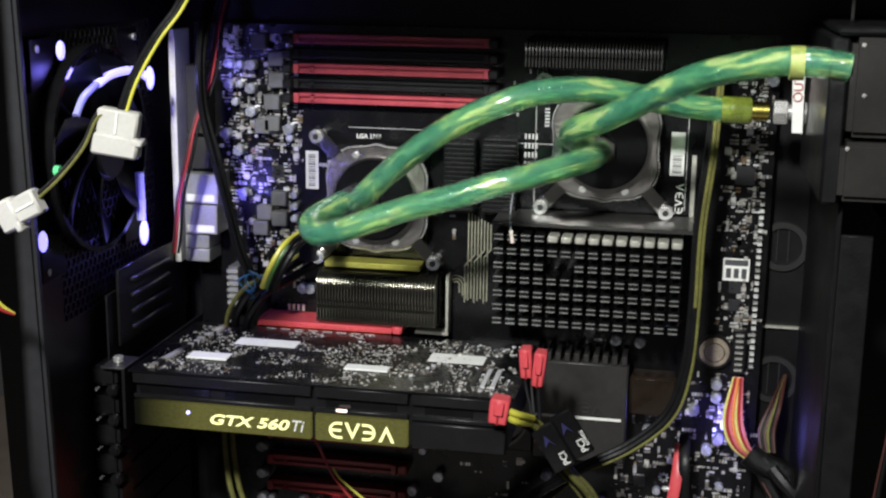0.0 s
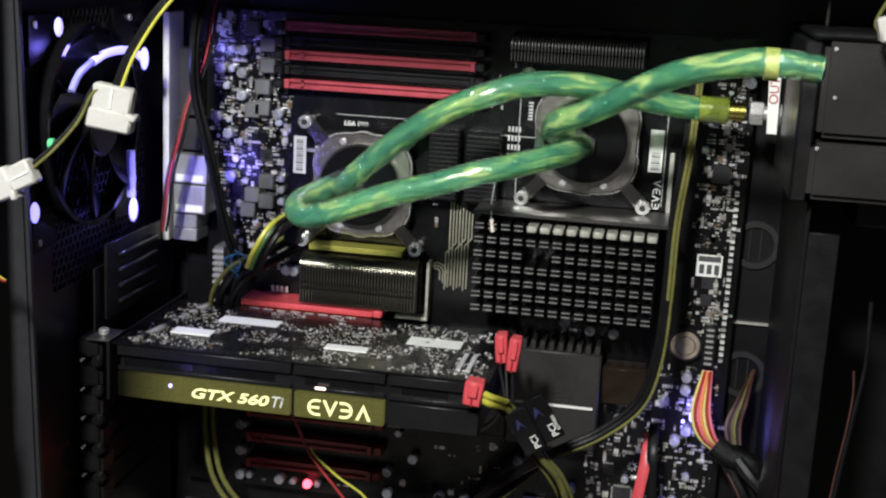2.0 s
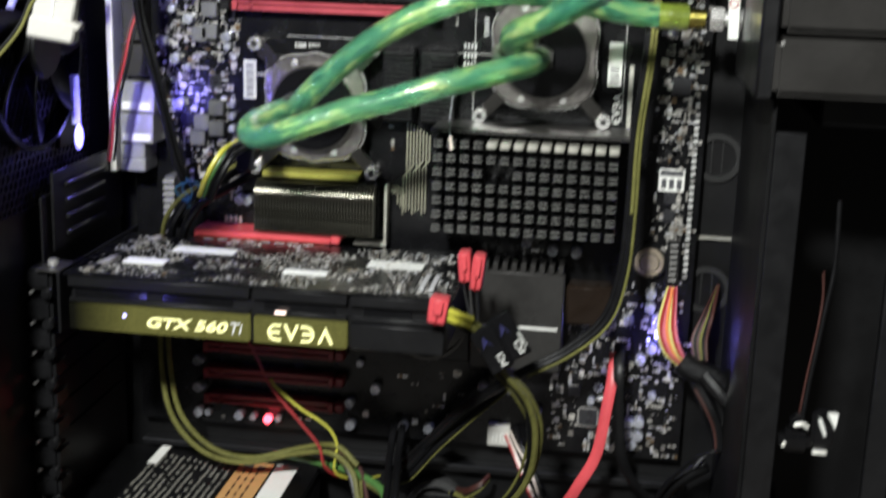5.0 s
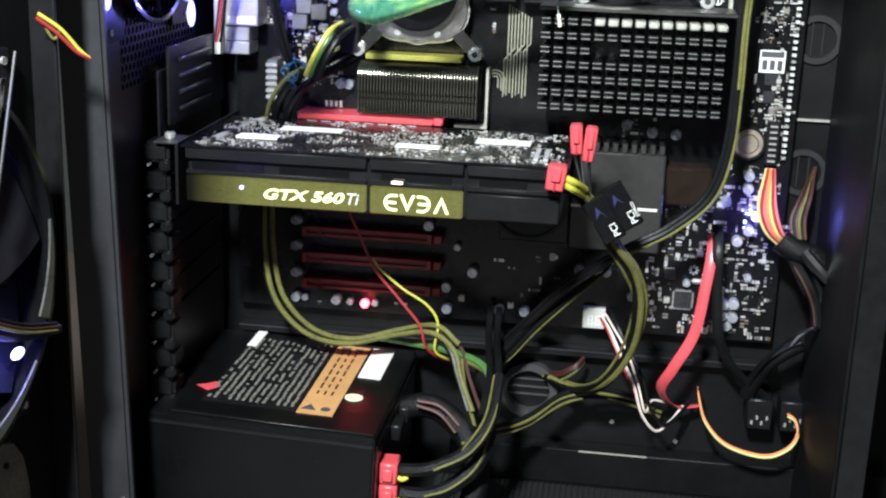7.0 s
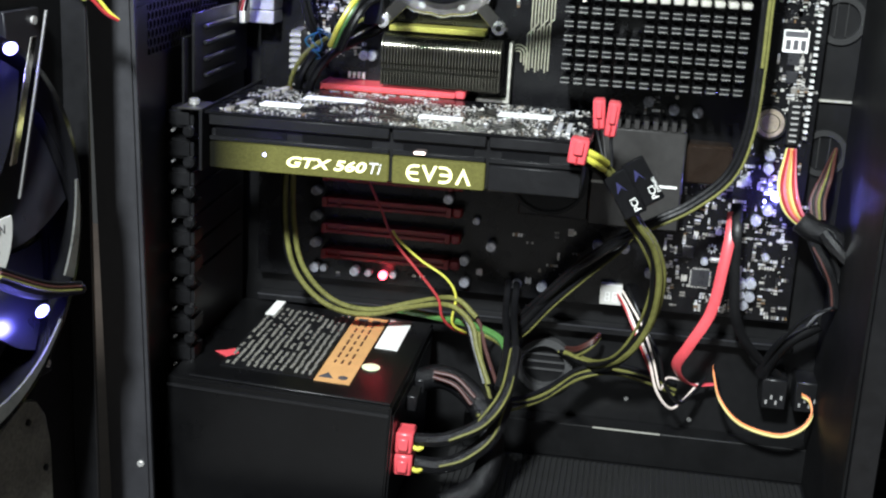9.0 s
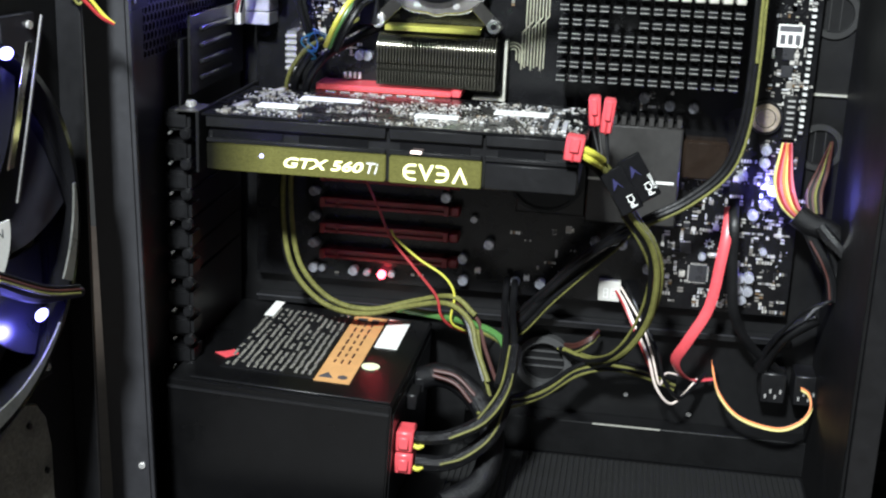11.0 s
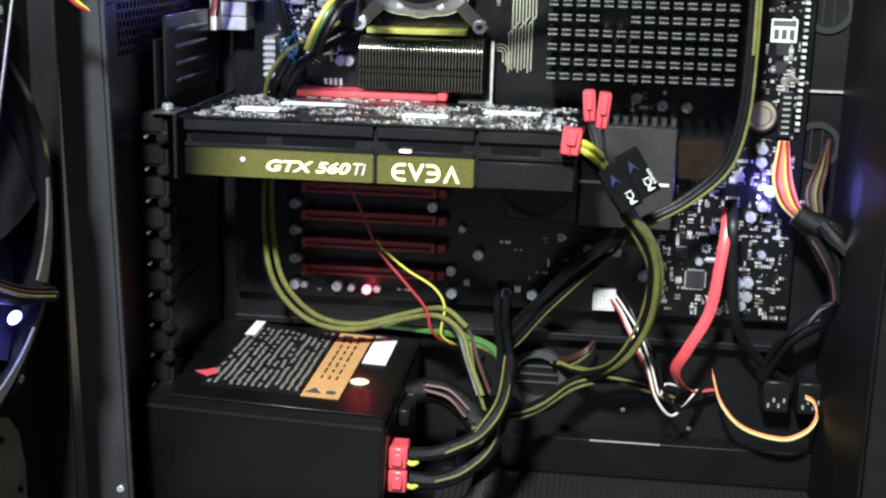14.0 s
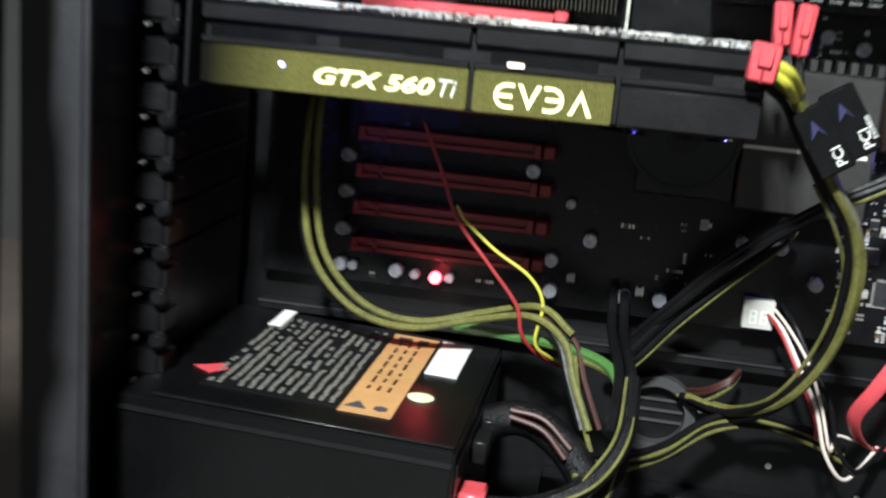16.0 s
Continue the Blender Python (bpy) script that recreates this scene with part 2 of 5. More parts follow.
GREENLED = shader("green_diode", (0.1, 0.5, 0.2), 0.3, 0, 0.0, 60, emit=(0.1, 0.8, 0.3), strength=0.2)
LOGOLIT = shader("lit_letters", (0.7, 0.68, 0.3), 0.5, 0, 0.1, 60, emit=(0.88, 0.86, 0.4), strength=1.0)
SMD = island_shader("soldered_bits", [(0.0, (0.62, 0.6, 0.56)), (0.42, (0.03, 0.03, 0.033)), (0.62, (0.3, 0.28, 0.25)), (0.8, (0.7, 0.7, 0.72)), (0.94, (0.2, 0.13, 0.07))], 0.28, 0.55)
NICKEL = shader("dark_nickel", (0.12, 0.115, 0.092), 0.2, 0.9, 0.3, 120, 0.1, 900)
SLOTRED = shader("memory_slot_red", (0.32, 0.045, 0.058), 0.35, 0, 0.25, 90, 0.05, 500)
YELLOWREFLECTION = shader("dull_yellow_reflection", (0.36, 0.34, 0.07), 0.35, 0.5, 0.3, 60)
WOOD = shader("bench_wood", (0.07, 0.055, 0.045), 0.5, 0, 0.25, 8, 0.1, 60)
TUBE = tube_shader()
CLEAR = clear_wall()
FASCIA = lit_fascia_shader()



# ---- mesh helpers ----
def finish(bm, name, material, smooth=True):
    me = bpy.data.meshes.new(name)
    bm.to_mesh(me)
    bm.free()
    for m in material if isinstance(material, (list, tuple)) else [material]:
        me.materials.append(m)
    if smooth:
        me.shade_smooth()
        me.set_sharp_from_angle(angle=radians(40))
    return me


def part(name, bm, material, parent, label=""):
    ob = new(name, finish(bm, name, material))
    ob.parent = parent
    if label:
        ob["label"] = label
    return ob


def thing(name, label, category, group="", bm=None, material=None, at=(0, 0, 0), kind=""):
    ob = new(name, finish(bm, name, material) if bm else None)
    ob.location = at
    return tagged(ob, label, category, group, kind)


def box(x0, x1, y0, y1, z0, z1, bevel=0.0, bm=None, seg=1):
    b = bmesh.new()
    bmesh.ops.create_cube(b, size=1, matrix=Matrix.Translation(((x0 + x1) / 2, (y0 + y1) / 2, (z0 + z1) / 2)) @ Matrix.Diagonal((abs(x1 - x0), abs(y1 - y0), abs(z1 - z0), 1)))
    if bevel:
        bmesh.ops.bevel(b, geom=b.edges[:], offset=bevel, segments=seg, affect="EDGES", clamp_overlap=True)
    return merged(bm, b)


def merged(bm, b):
    if bm is None:
        return b
    me = bpy.data.meshes.new("temp")
    b.to_mesh(me)
    b.free()
    bm.from_mesh(me)
    bpy.data.meshes.remove(me)
    return bm


def cyl(center, r, depth, axis="y", seg=20, r2=None, bevel=0.0, bm=None):
    b = bmesh.new()
    turn = {"x": pose(0, 0, 0, 0, 90), "y": pose(0, 0, 0, 90), "z": Matrix()}[axis]
    bmesh.ops.create_cone(b, cap_ends=True, segments=seg, radius1=r, radius2=r if r2 is None else r2, depth=depth, matrix=Matrix.Translation(center) @ turn)
    if bevel:
        rim = [e for e in b.edges if any(len(f.verts) > 4 for f in e.link_faces)]
        bmesh.ops.bevel(b, geom=rim, offset=bevel, segments=2, affect="EDGES")
    return merged(bm, b)


def ball(center, radii, bm=None):
    b = bmesh.new()
    bmesh.ops.create_uvsphere(b, u_segments=16, v_segments=10, radius=1, matrix=Matrix.Translation(center) @ Matrix.Diagonal((*radii, 1)))
    return merged(bm, b)


def prism(outline, y0, y1, bevel=0.0, bm=None):
    """An outline of (x, z), pushed from y0 to y1."""
    b = bmesh.new()
    f = b.faces.new([b.verts.new((x, y0, z)) for x, z in outline])
    got = bmesh.ops.extrude_face_region(b, geom=[f])
    bmesh.ops.translate(b, vec=(0, y1 - y0, 0), verts=[v for v in got["geom"] if isinstance(v, bmesh.types.BMVert)])
    bmesh.ops.recalc_face_normals(b, faces=b.faces[:])
    if bevel:
        bmesh.ops.bevel(b, geom=b.edges[:], offset=bevel, segments=1, affect="EDGES", clamp_overlap=True)
    return merged(bm, b)


def ring(center, r_in, r_out, y0, y1, seg=48, bm=None):
    b = bmesh.new()
    cx, cz = center
    loops = []
    for r, y in ((r_in, y0), (r_out, y0), (r_out, y1), (r_in, y1)):
        loops.append([b.verts.new((cx + r * math.cos(a), y, cz + r * math.sin(a))) for a in (2 * math.pi * i / seg for i in range(seg))])
    for k in range(4):
        a, c = loops[k], loops[(k + 1) % 4]
        for i in range(seg):
            j = (i + 1) % seg
            b.faces.new((a[i], a[j], c[j], c[i]))
    bmesh.ops.recalc_face_normals(b, faces=b.faces[:])
    return merged(bm, b)


def spline(pts, steps=8):
    P = [Vector(p) for p in pts]
    P = [2 * P[0] - P[1], *P, 2 * P[-1] - P[-2]]
    out = []
    for i in range(1, len(P) - 2):
        a, b, c, d = P[i - 1 : i + 3]
        for k in range(steps):
            t = k / steps
            out.append(0.5 * (2 * b + (c - a) * t + (2 * a - 5 * b + 4 * c - d) * t * t + (3 * b - a - 3 * c + d) * t ** 3))
    return out + [P[-2]]


def sweep(pts, r, seg=8, steps=8, flat=None, bm=None, along=False):
    """A round cord along a smooth line; flat: (width, thickness) for a ribbon."""
    line = spline(pts, steps)
    b = bmesh.new()
    layer, run = (b.verts.layers.float_vector.new("along_tube") if along else None), 0.0
    tan = (line[1] - line[0]).normalized()
    nor = tan.orthogonal().normalized() if flat is None else (Vector((1, 0, 0.3)) - Vector((1, 0, 0.3)).dot(tan) * tan).normalized()
    loops = []
    for i, p in enumerate(line):
        t2 = (line[min(i + 1, len(line) - 1)] - line[max(i - 1, 0)]).normalized()
        nor = (nor - nor.dot(t2) * t2).normalized()
        bi = t2.cross(nor)
        loops.append([b.verts.new(p + (nor * math.cos(a) * (flat[0] / 2 if flat else r) + bi * math.sin(a) * (flat[1] / 2 if flat else r))) for a in (2 * math.pi * k / seg for k in range(seg))])
    for a, c in zip(loops, loops[1:]):
        for i in range(seg):
            j = (i + 1) % seg
            b.faces.new((a[i], a[j], c[j], c[i]))
    b.faces.new(loops[0][::-1]), b.faces.new(loops[-1])
    if along:
        for i, loop in enumerate(loops):
            run += (line[i] - line[max(i - 1, 0)]).length
            for k, v in enumerate(loop):
                a = 2 * math.pi * k / seg
                v[layer] = (run * 0.2 + line[0].z, r * math.cos(a), r * math.sin(a))
    bmesh.ops.recalc_face_normals(b, faces=b.faces[:])
    return merged(bm, b)


def shifted(pts, d):
    return [tuple(Vector(p) + Vector(d)) for p in pts]


def wobble(pts, seed, amount):
    r = random.Random(seed)
    return [tuple(Vector(p) + Vector([r.uniform(-amount, amount) for _ in range(3)])) for p in pts]


def cable(name, label, strands, group="cables in the case"):
    """strands: (part name, points, radius, material)."""
    if len(strands) == 1:
        _, pts, r, m = strands[0]
        return thing(name, label, "cable", group, sweep(pts, r), m)
    root = thing(name, label, "cable", group)
    for n, pts, r, m in strands:
        part(n, sweep(pts, r), m, root)
    return root


def writing(name, text, size, m, material, parent=None, label="", depth=0.0002, align="CENTER", bold=0.0, slant=0.0):
    cu = bpy.data.curves.new("temp", "FONT")
    cu.body, cu.size, cu.extrude, cu.align_x, cu.align_y = text, size, depth, align, "CENTER"
    cu.offset, cu.shear = bold, slant
    ob = bpy.data.objects.new("temp", cu)
    me = bpy.data.meshes.new_from_object(ob)
    bpy.data.objects.remove(ob)
    bpy.data.curves.remove(cu)
    me.materials.clear()
    me.materials.append(material)
    o = new(name, me)
    o.parent = parent
    o.matrix_basis = m
    if label:
        o["label"] = label
    return o


def boxes_mesh(name, cells, material):
    """Many small boxes in one mesh: cells of (centre, half size)."""
    v, f = [], []
    for (cx, cy, cz), (hx, hy, hz) in cells:
        o = len(v)
        v += [(cx + sx * hx, cy + sy * hy, cz + sz * hz) for sx in (-1, 1) for sy in (-1, 1) for sz in (-1, 1)]
        f += [[o + i for i in q] for q in ((0, 1, 3, 2), (4, 6, 7, 5), (0, 4, 5, 1), (2, 3, 7, 6), (0, 2, 6, 4), (1, 5, 7, 3))]
    me = bpy.data.meshes.new(name)
    me.from_pydata(v, [], f)
    me.materials.append(material)
    return me




# ---- the case and the room ----
def structure(name, bm, material, label=""):
    return tagged(new(name, finish(bm, name, material)), label, "", "", "structure")


CX0, CX1, CY0, CZ1 = -0.02, 0.62, -0.205, 0.565

tray = structure("wall_tray", box(CX0, CX1, 0.012, 0.014, 0.0, CZ1), TRAYBLACK, "satin black steel tray behind the board")
floor = structure("floor", box(CX0 - 0.03, CX1, CY0, 0.012, -0.004, 0.0), FLOORBLACK, "black steel floor of the open case")
ceiling = structure("ceiling", box(CX0 - 0.03, CX1, CY0, 0.014, CZ1, CZ1 + 0.004), SATIN, "black steel top of the case")
# ribbed dust mat on the floor
mat_ob = thing("floor_mat", "ribbed black rubber mat on the case floor", "mat", "", box(0.157, 0.416, -0.192, -0.012, 0.0001, 0.0009), RUBBER)
rib = finish(box(0.0, 0.0022, -0.19, -0.014, 0.0009, 0.0026), "rib", RUBBER)
for i in range(61):
    o = new("rib", rib)
    o.parent, o.location = mat_ob, (0.16 + i * 0.0042, 0, 0)
# folded step between floor and tray
step_bm = prism([(0.165, 0.0), (0.56, 0.0), (0.56, 0.0275), (0.165, 0.0275)], -0.006, 0.0115, 0.0008)
structure("trim_step", step_bm, FLOORBLACK, "folded steel step at the foot of the tray")
lip = box(0.262, 0.312, -0.0072, -0.0061, 0.0268, 0.0277)
structure("trim_lip", lip, EDGE, "bare bent edge of the steel step")
# lower lip of the tray, under the board
structure("trim_ledge", box(0.0, 0.40, 0.0, 0.0115, 0.099, 0.1045, 0.0006), SATIN, "bent steel ledge under the board")

structure("trim_ledge_highlight", box(0.0, 0.40, -0.0012, 0.0, 0.1035, 0.1047), POST, "grey strip drawn as the highlight along the steel ledge")

# rear wall with the fan opening and the slot column
rear = bmesh.new()
for y0, y1, z0, z1 in ((CY0, 0.012, 0.0, 0.305), (CY0, 0.012, 0.478, CZ1), (CY0, -0.165, 0.305, 0.478), (-0.03, 0.012, 0.305, 0.478)):
    box(CX0 - 0.0015, CX0, y0, y1, z0, z1, bm=rear)
wall_rear = structure("wall_rear", rear, SATIN, "black steel rear wall of the case")


def honeycomb(x, y0, y1, z0, z1, pitch, web, t):
    """A punched sheet: a net of six-sided holes."""
    v, f = [], []
    rows, cols = int((z1 - z0) / (pitch * 0.866)), int((y1 - y0) / pitch)
    ro, ri = pitch / math.sqrt(3) * 1.01, pitch / math.sqrt(3) - web
    for j in range(rows):
        for i in range(cols):
            cy, cz = y0 + (i + 0.5 + 0.5 * (j % 2)) * pitch, z0 + (j + 0.5) * pitch * 0.866
            o = len(v)
            for r, xx in ((ro, x), (ri, x), (ri, x - t)):
                v += [(xx, cy + r * math.sin(k * math.pi / 3), cz + r * math.cos(k * math.pi / 3)) for k in range(6)]
            for k in range(6):
                n = (k + 1) % 6
                f += [(o + k, o + n, o + 6 + n, o + 6 + k), (o + 6 + k, o + 6 + n, o + 12 + n, o + 12 + k)]
    me = bpy.data.meshes.new("honeycomb")
    me.from_pydata(v, [], f)
    me.materials.append(BAYGREY)
    return me


tagged(new("trim_grille", honeycomb(CX0 - 0.0002, -0.166, -0.028, 0.304, 0.479, 0.0062, 0.0008, 0.0012)), "honeycomb steel grille over the fan opening", "", "", "structure")

# front wall behind the drive bays
structure("wall_front", box(CX1, CX1 + 0.003, CY0, 0.014, 0.0, CZ1), SATIN, "black steel front wall of the case")

# post: the folded rear edge of the open side
post_bm = box(-0.037, -0.0095, -0.212, -0.205, -0.004, CZ1 + 0.004, 0.002, seg=2)
box(-0.037, -0.035, -0.205, 0.014, -0.004, CZ1 + 0.004, bm=post_bm)
post_bm.transform(pose(-0.0095, 0, 0.32, 0, -1.4, 0) @ pose(0.0095, 0, -0.32))
structure("trim_post", post_bm, POST, "dark grey steel edge of the case opening")
structure("trim_sill", box(-0.0093, CX1, -0.2112, -0.205, -0.004, 0.016, 0.001), SATIN, "black steel sill of the case opening")
structure("trim_head", box(-0.0093, CX1, -0.2112, -0.205, CZ1 - 0.012, CZ1 + 0.004, 0.001), SATIN, "black steel head of the case opening")
scr = cyl((-0.0095, -0.2125, 0.0605), 0.0022, 0.002, seg=12, bevel=0.0005)
thing("screw", "small bright screw in the grey steel edge", "screw", "", scr, STEEL)

# unseen dark room and bench added about the case, tuned for bounced light
room = bmesh.new()
box(-2.0, 2.6, -2.8, 1.4, -0.8, -0.79, bm=room)
structure("ground", room, ROOM, "dark floor of the room")
structure("wall_north", box(-2.0, 2.6, 1.4, 1.45, -0.8, 1.7), ROOM, "dark room wall")
structure("wall_south", box(-2.0, 2.6, -2.85, -2.8, -0.8, 1.7), ROOM, "dark room wall")
structure("wall_west", box(-2.05, -2.0, -2.8, 1.4, -0.8, 1.7), ROOM, "dark room wall")
structure("wall_east", box(2.6, 2.65, -2.8, 1.4, -0.8, 1.7), ROOM, "dark room wall")
structure("ceiling_room", box(-2.0, 2.6, -2.8, 1.4, 1.7, 1.75), ROOM, "dark room ceiling")
bench = thing("bench", "unseen brown wooden bench added under the computer case", "table")
part("top", box(-0.6, 1.1, -0.7, 0.5, -0.034, -0.005, 0.003), WOOD, bench)
for x in (-0.55, 1.05):
    for y in (-0.65, 0.45):
        part("leg", box(x - 0.025, x + 0.025, y - 0.025, y + 0.025, -0.79, -0.034, 0.002), WOOD, bench)


# ---- motherboard ----
board = thing("motherboard", "large black two-socket computer motherboard with red slots", "motherboard")
part("circuit_board", box(0.0, 0.3935, 0.0, 0.0018, 0.1215, 0.475, 0.0002), PCB, board)
for x in (0.02, 0.2, 0.38):
    for z in (0.13, 0.3, 0.468):
        part("standoff", cyl((x, 0.0069, z), 0.003, 0.0101, seg=6), BRASS, board)

# slots for expansion cards
SLOT_Z = [0.1445 + 0.0197 * i for i in range(6)]


def slot(x0, x1, z, material, h=0.0112, w=0.0075):
    b = box(x0, x1, -h, 0.0, z - w / 2, z - w * 0.14, 0.0005)
    box(x0, x1, -h, 0.0, z + w * 0.14, z + w / 2, 0.0005, bm=b)
    box(x0, x0 + 0.004, -h - 0.0015, 0.0, z - w / 2, z + w / 2, 0.0005, bm=b)
    box(x1 - 0.004, x1, -h - 0.0015, 0.0, z - w / 2, z + w / 2, 0.0005, bm=b)
    box(x0 + 0.012, x0 + 0.014, -h, 0.0, z - w / 2, z + w / 2, bm=b)
    box(x0 + 0.004, x1 - 0.004, 0.002 - h, 0.0, z - w * 0.14, z + w * 0.14, bm=b)
    return b


for z in SLOT_Z:
    s = part("expansion_slot", slot(0.0515, 0.1475, z, DARKRED), DARKRED, board, "long red card slot")
    part("latch", box(0.148, 0.155, -0.012, -0.0005, z - 0.0035, z + 0.0035, 0.001), DARKRED, s)

top_slot = box(0.0515, 0.1475, -0.0272, 0.0, 0.2694, 0.2736, 0.0006)
box(0.0515, 0.054, -0.0278, 0.0, 0.2694, 0.2742, 0.0004, bm=top_slot)
box(0.1475, 0.1545, -0.0285, -0.002, 0.2694, 0.2752, 0.0012, bm=top_slot)
for k in range(26):
    box(0.056 + k * 0.0035, 0.0575 + k * 0.0035, -0.0278, -0.0272, 0.2710, 0.2718, bm=top_slot)
part("expansion_slot", top_slot, RED, board, "long red card slot holding the graphics card")

# memory slots
for k, z in enumerate((0.4263, 0.4361, 0.4461, 0.4561, 0.466)):
    m = SLOTRED if k % 2 == 0 else BLACK
    b = slot(0.0745, 0.2085, z, m, 0.010, 0.0066)
    d = part("memory_slot", b, m, board, "long red memory slot" if k % 2 == 0 else "long black memory slot")
    for x in (0.0715, 0.2115):
        part("clip", box(x - 0.0035, x + 0.0035, -0.016, -0.0005, z - 0.0032, z + 0.0032, 0.0012), BLACK, d)

# pin-fin cooler over the chipset
cooler = part("heat_sink", box(0.222, 0.339, -0.022, -0.004, 0.286, 0.349, 0.001), ANOD, board, "black pin-fin heat sink")
pin_bm = box(-0.0029, 0.0029, -0.055, -0.021, -0.0026, 0.0026, 0.0003)
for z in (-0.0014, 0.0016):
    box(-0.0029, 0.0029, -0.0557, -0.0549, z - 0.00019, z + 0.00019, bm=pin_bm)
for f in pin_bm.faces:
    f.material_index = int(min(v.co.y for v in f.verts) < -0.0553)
pin_fin = finish(pin_bm, "pin_fin", [ANOD, shader("fin_edge_glint", (0.3, 0.3, 0.28), 0.35, 0.5, 0.6, 90)])
pale_top_fin = finish(box(-0.0033, 0.0033, -0.056, -0.021, -0.0022, 0.0022, 0.0008), "pale_top_fin", EDGE)
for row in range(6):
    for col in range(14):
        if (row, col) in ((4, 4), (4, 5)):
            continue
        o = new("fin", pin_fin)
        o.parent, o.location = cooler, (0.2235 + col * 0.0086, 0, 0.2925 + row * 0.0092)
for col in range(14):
    o = new("fin", pale_top_fin if col > 3 else pin_fin)
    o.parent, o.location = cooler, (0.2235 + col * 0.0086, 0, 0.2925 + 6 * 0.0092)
part("top_plate", box(0.218, 0.345, -0.05, -0.004, 0.354, 0.3565, 0.0005), GREY, board, "grey plate over the heat sink")

# finned cooler below the first processor
mid = part("heat_sink", box(0.0945, 0.178, -0.018, -0.003, 0.2755, 0.310, 0.001), ANOD, board, "dark nickel finned heat sink")
def round_fin(z0, z1, back, front, r, t):
    """A thin upright fin with a rounded upper front edge and a shallow notch."""
    out = [(back, z0), (front, z0), (front, z0 + (z1 - z0) * 0.28), (front + 0.0016, z0 + (z1 - z0) * 0.32), (front + 0.0016, z0 + (z1 - z0) * 0.4), (front, z0 + (z1 - z0) * 0.44)]
    out += [(front + r - r * math.cos(radians(a)), z1 - r + r * math.sin(radians(a))) for a in range(0, 91, 10)] + [(back, z1)]
    b = prism(out, -t / 2, t / 2)
    b.transform(pose(0, 0, 0, 0, 0, 90))
    bmesh.ops.bevel(b, geom=[e for e in b.edges if abs(e.verts[0].co.x - e.verts[1].co.x) < 1e-6], offset=t * 0.3, segments=1, affect="EDGES", clamp_overlap=True)
    return b


round_mesh = finish(round_fin(0.2762, 0.3112, -0.015, -0.0292, 0.0105, 0.00115), "fin", NICKEL)
for i in range(39):
    o = new("fin", round_mesh)
    o.parent, o.location = mid, (0.0954 + i * 0.00214, 0, 0)
part("yellow_reflection_strip", box(0.098, 0.165, -0.020, -0.003, 0.3125, 0.3165, 0.0004), YELLOWREFLECTION, board, "dull yellow strip drawn as a reflection")
top = part("heat_sink", box(0.235, 0.322, -0.03, -0.003, 0.452, 0.472, 0.001), ANOD, board, "black finned heat sink")
top_mesh = finish(round_fin(0.455, 0.4705, -0.028, -0.05, 0.006, 0.00115), "fin", BAYGREY)
for i in range(40):
    o = new("fin", top_mesh)
    o.parent, o.location = top, (0.237 + i * 0.00212, 0, 0)

# flat chipset cover with a comb edge
cover = part("chipset_cover", box(0.245, 0.308, -0.024, -0.002, 0.188, 0.258, 0.0012), GREY, board, "flat anthracite metal chipset cover")
for i in range(10):
    part("tooth", box(0.2465 + i * 0.0063, 0.2500 + i * 0.0063, -0.024, -0.004, 0.258, 0.264, 0.0003), GREY, cover)
part("fan_rim", ring((0.217, 0.222), 0.0255, 0.0275, -0.034, -0.022, 44), GLOSS, cover)
part("fan_disc", cyl((0.217, -0.026, 0.222), 0.0255, 0.012, seg=44, bevel=0.002), GLOSS, cover, "round gloss black chipset fan")
part("fan_boss", cyl((0.217, -0.033, 0.222), 0.009, 0.004, seg=28, bevel=0.0008), BLACK, cover)
part("fan_bed", box(0.196, 0.2448, -0.02, -0.002, 0.19, 0.258, 0.001), BLACK, cover)
part("stripe", box(0.2455, 0.3045, -0.0243, -0.0239, 0.2185, 0.2203), PAPER, cover, "thin white printed line")
part("choke_block", box(0.309, 0.340, -0.02, -0.001, 0.222, 0.25, 0.002), BROWN, board, "dark brown coil block")

# rear ports
io = part("port_block", box(0.0005, 0.0245, -0.026, -0.001, 0.353, 0.3735, 0.0006), PORT, board, "bright steel port shield")
part("barcode", box(0.002, 0.022, -0.0265, -0.0261, 0.3545, 0.3595), PAPER, io)
io2 = part("port_block", box(0.0, 0.0235, -0.026, -0.001, 0.3315, 0.352, 0.0006), PORT, board, "bright steel port shield")
part("barcode", box(0.002, 0.0215, -0.0265, -0.0261, 0.333, 0.338), PAPER, io2)
part("port_block", box(-0.001, 0.0165, -0.024, -0.001, 0.3115, 0.3205, 0.0006), PORT, board, "bright steel port shield")
part("port_block", box(-0.001, 0.0165, -0.024, -0.001, 0.321, 0.3305, 0.0006), PORT, board, "bright steel port shield")
part("port_block", box(0.0, 0.017, -0.02, -0.001, 0.376, 0.398, 0.0008), GREY, board, "grey port block")
part("port_block", box(0.0, 0.014, -0.018, -0.001, 0.40, 0.447, 0.0008), GREY, board, "grey port block")
part("port_shield", box(-0.008, -0.0035, -0.026, 0.0, 0.311, 0.471, 0.0004), SHIELD, board, "long steel rear shield seen edge on")

# capacitors
can_mesh = finish(cyl((0, -0.0042, 0), 0.0036, 0.0082, seg=16, bevel=0.0006), "can", CAN)
small_can = finish(cyl((0, -0.003, 0), 0.0026, 0.006, seg=14, bevel=0.0005), "small_can", CAN)


def cap(x, z, small=False):
    o = new("capacitor", small_can if small else can_mesh)
    o.parent, o.location = board, (x, 0, z)


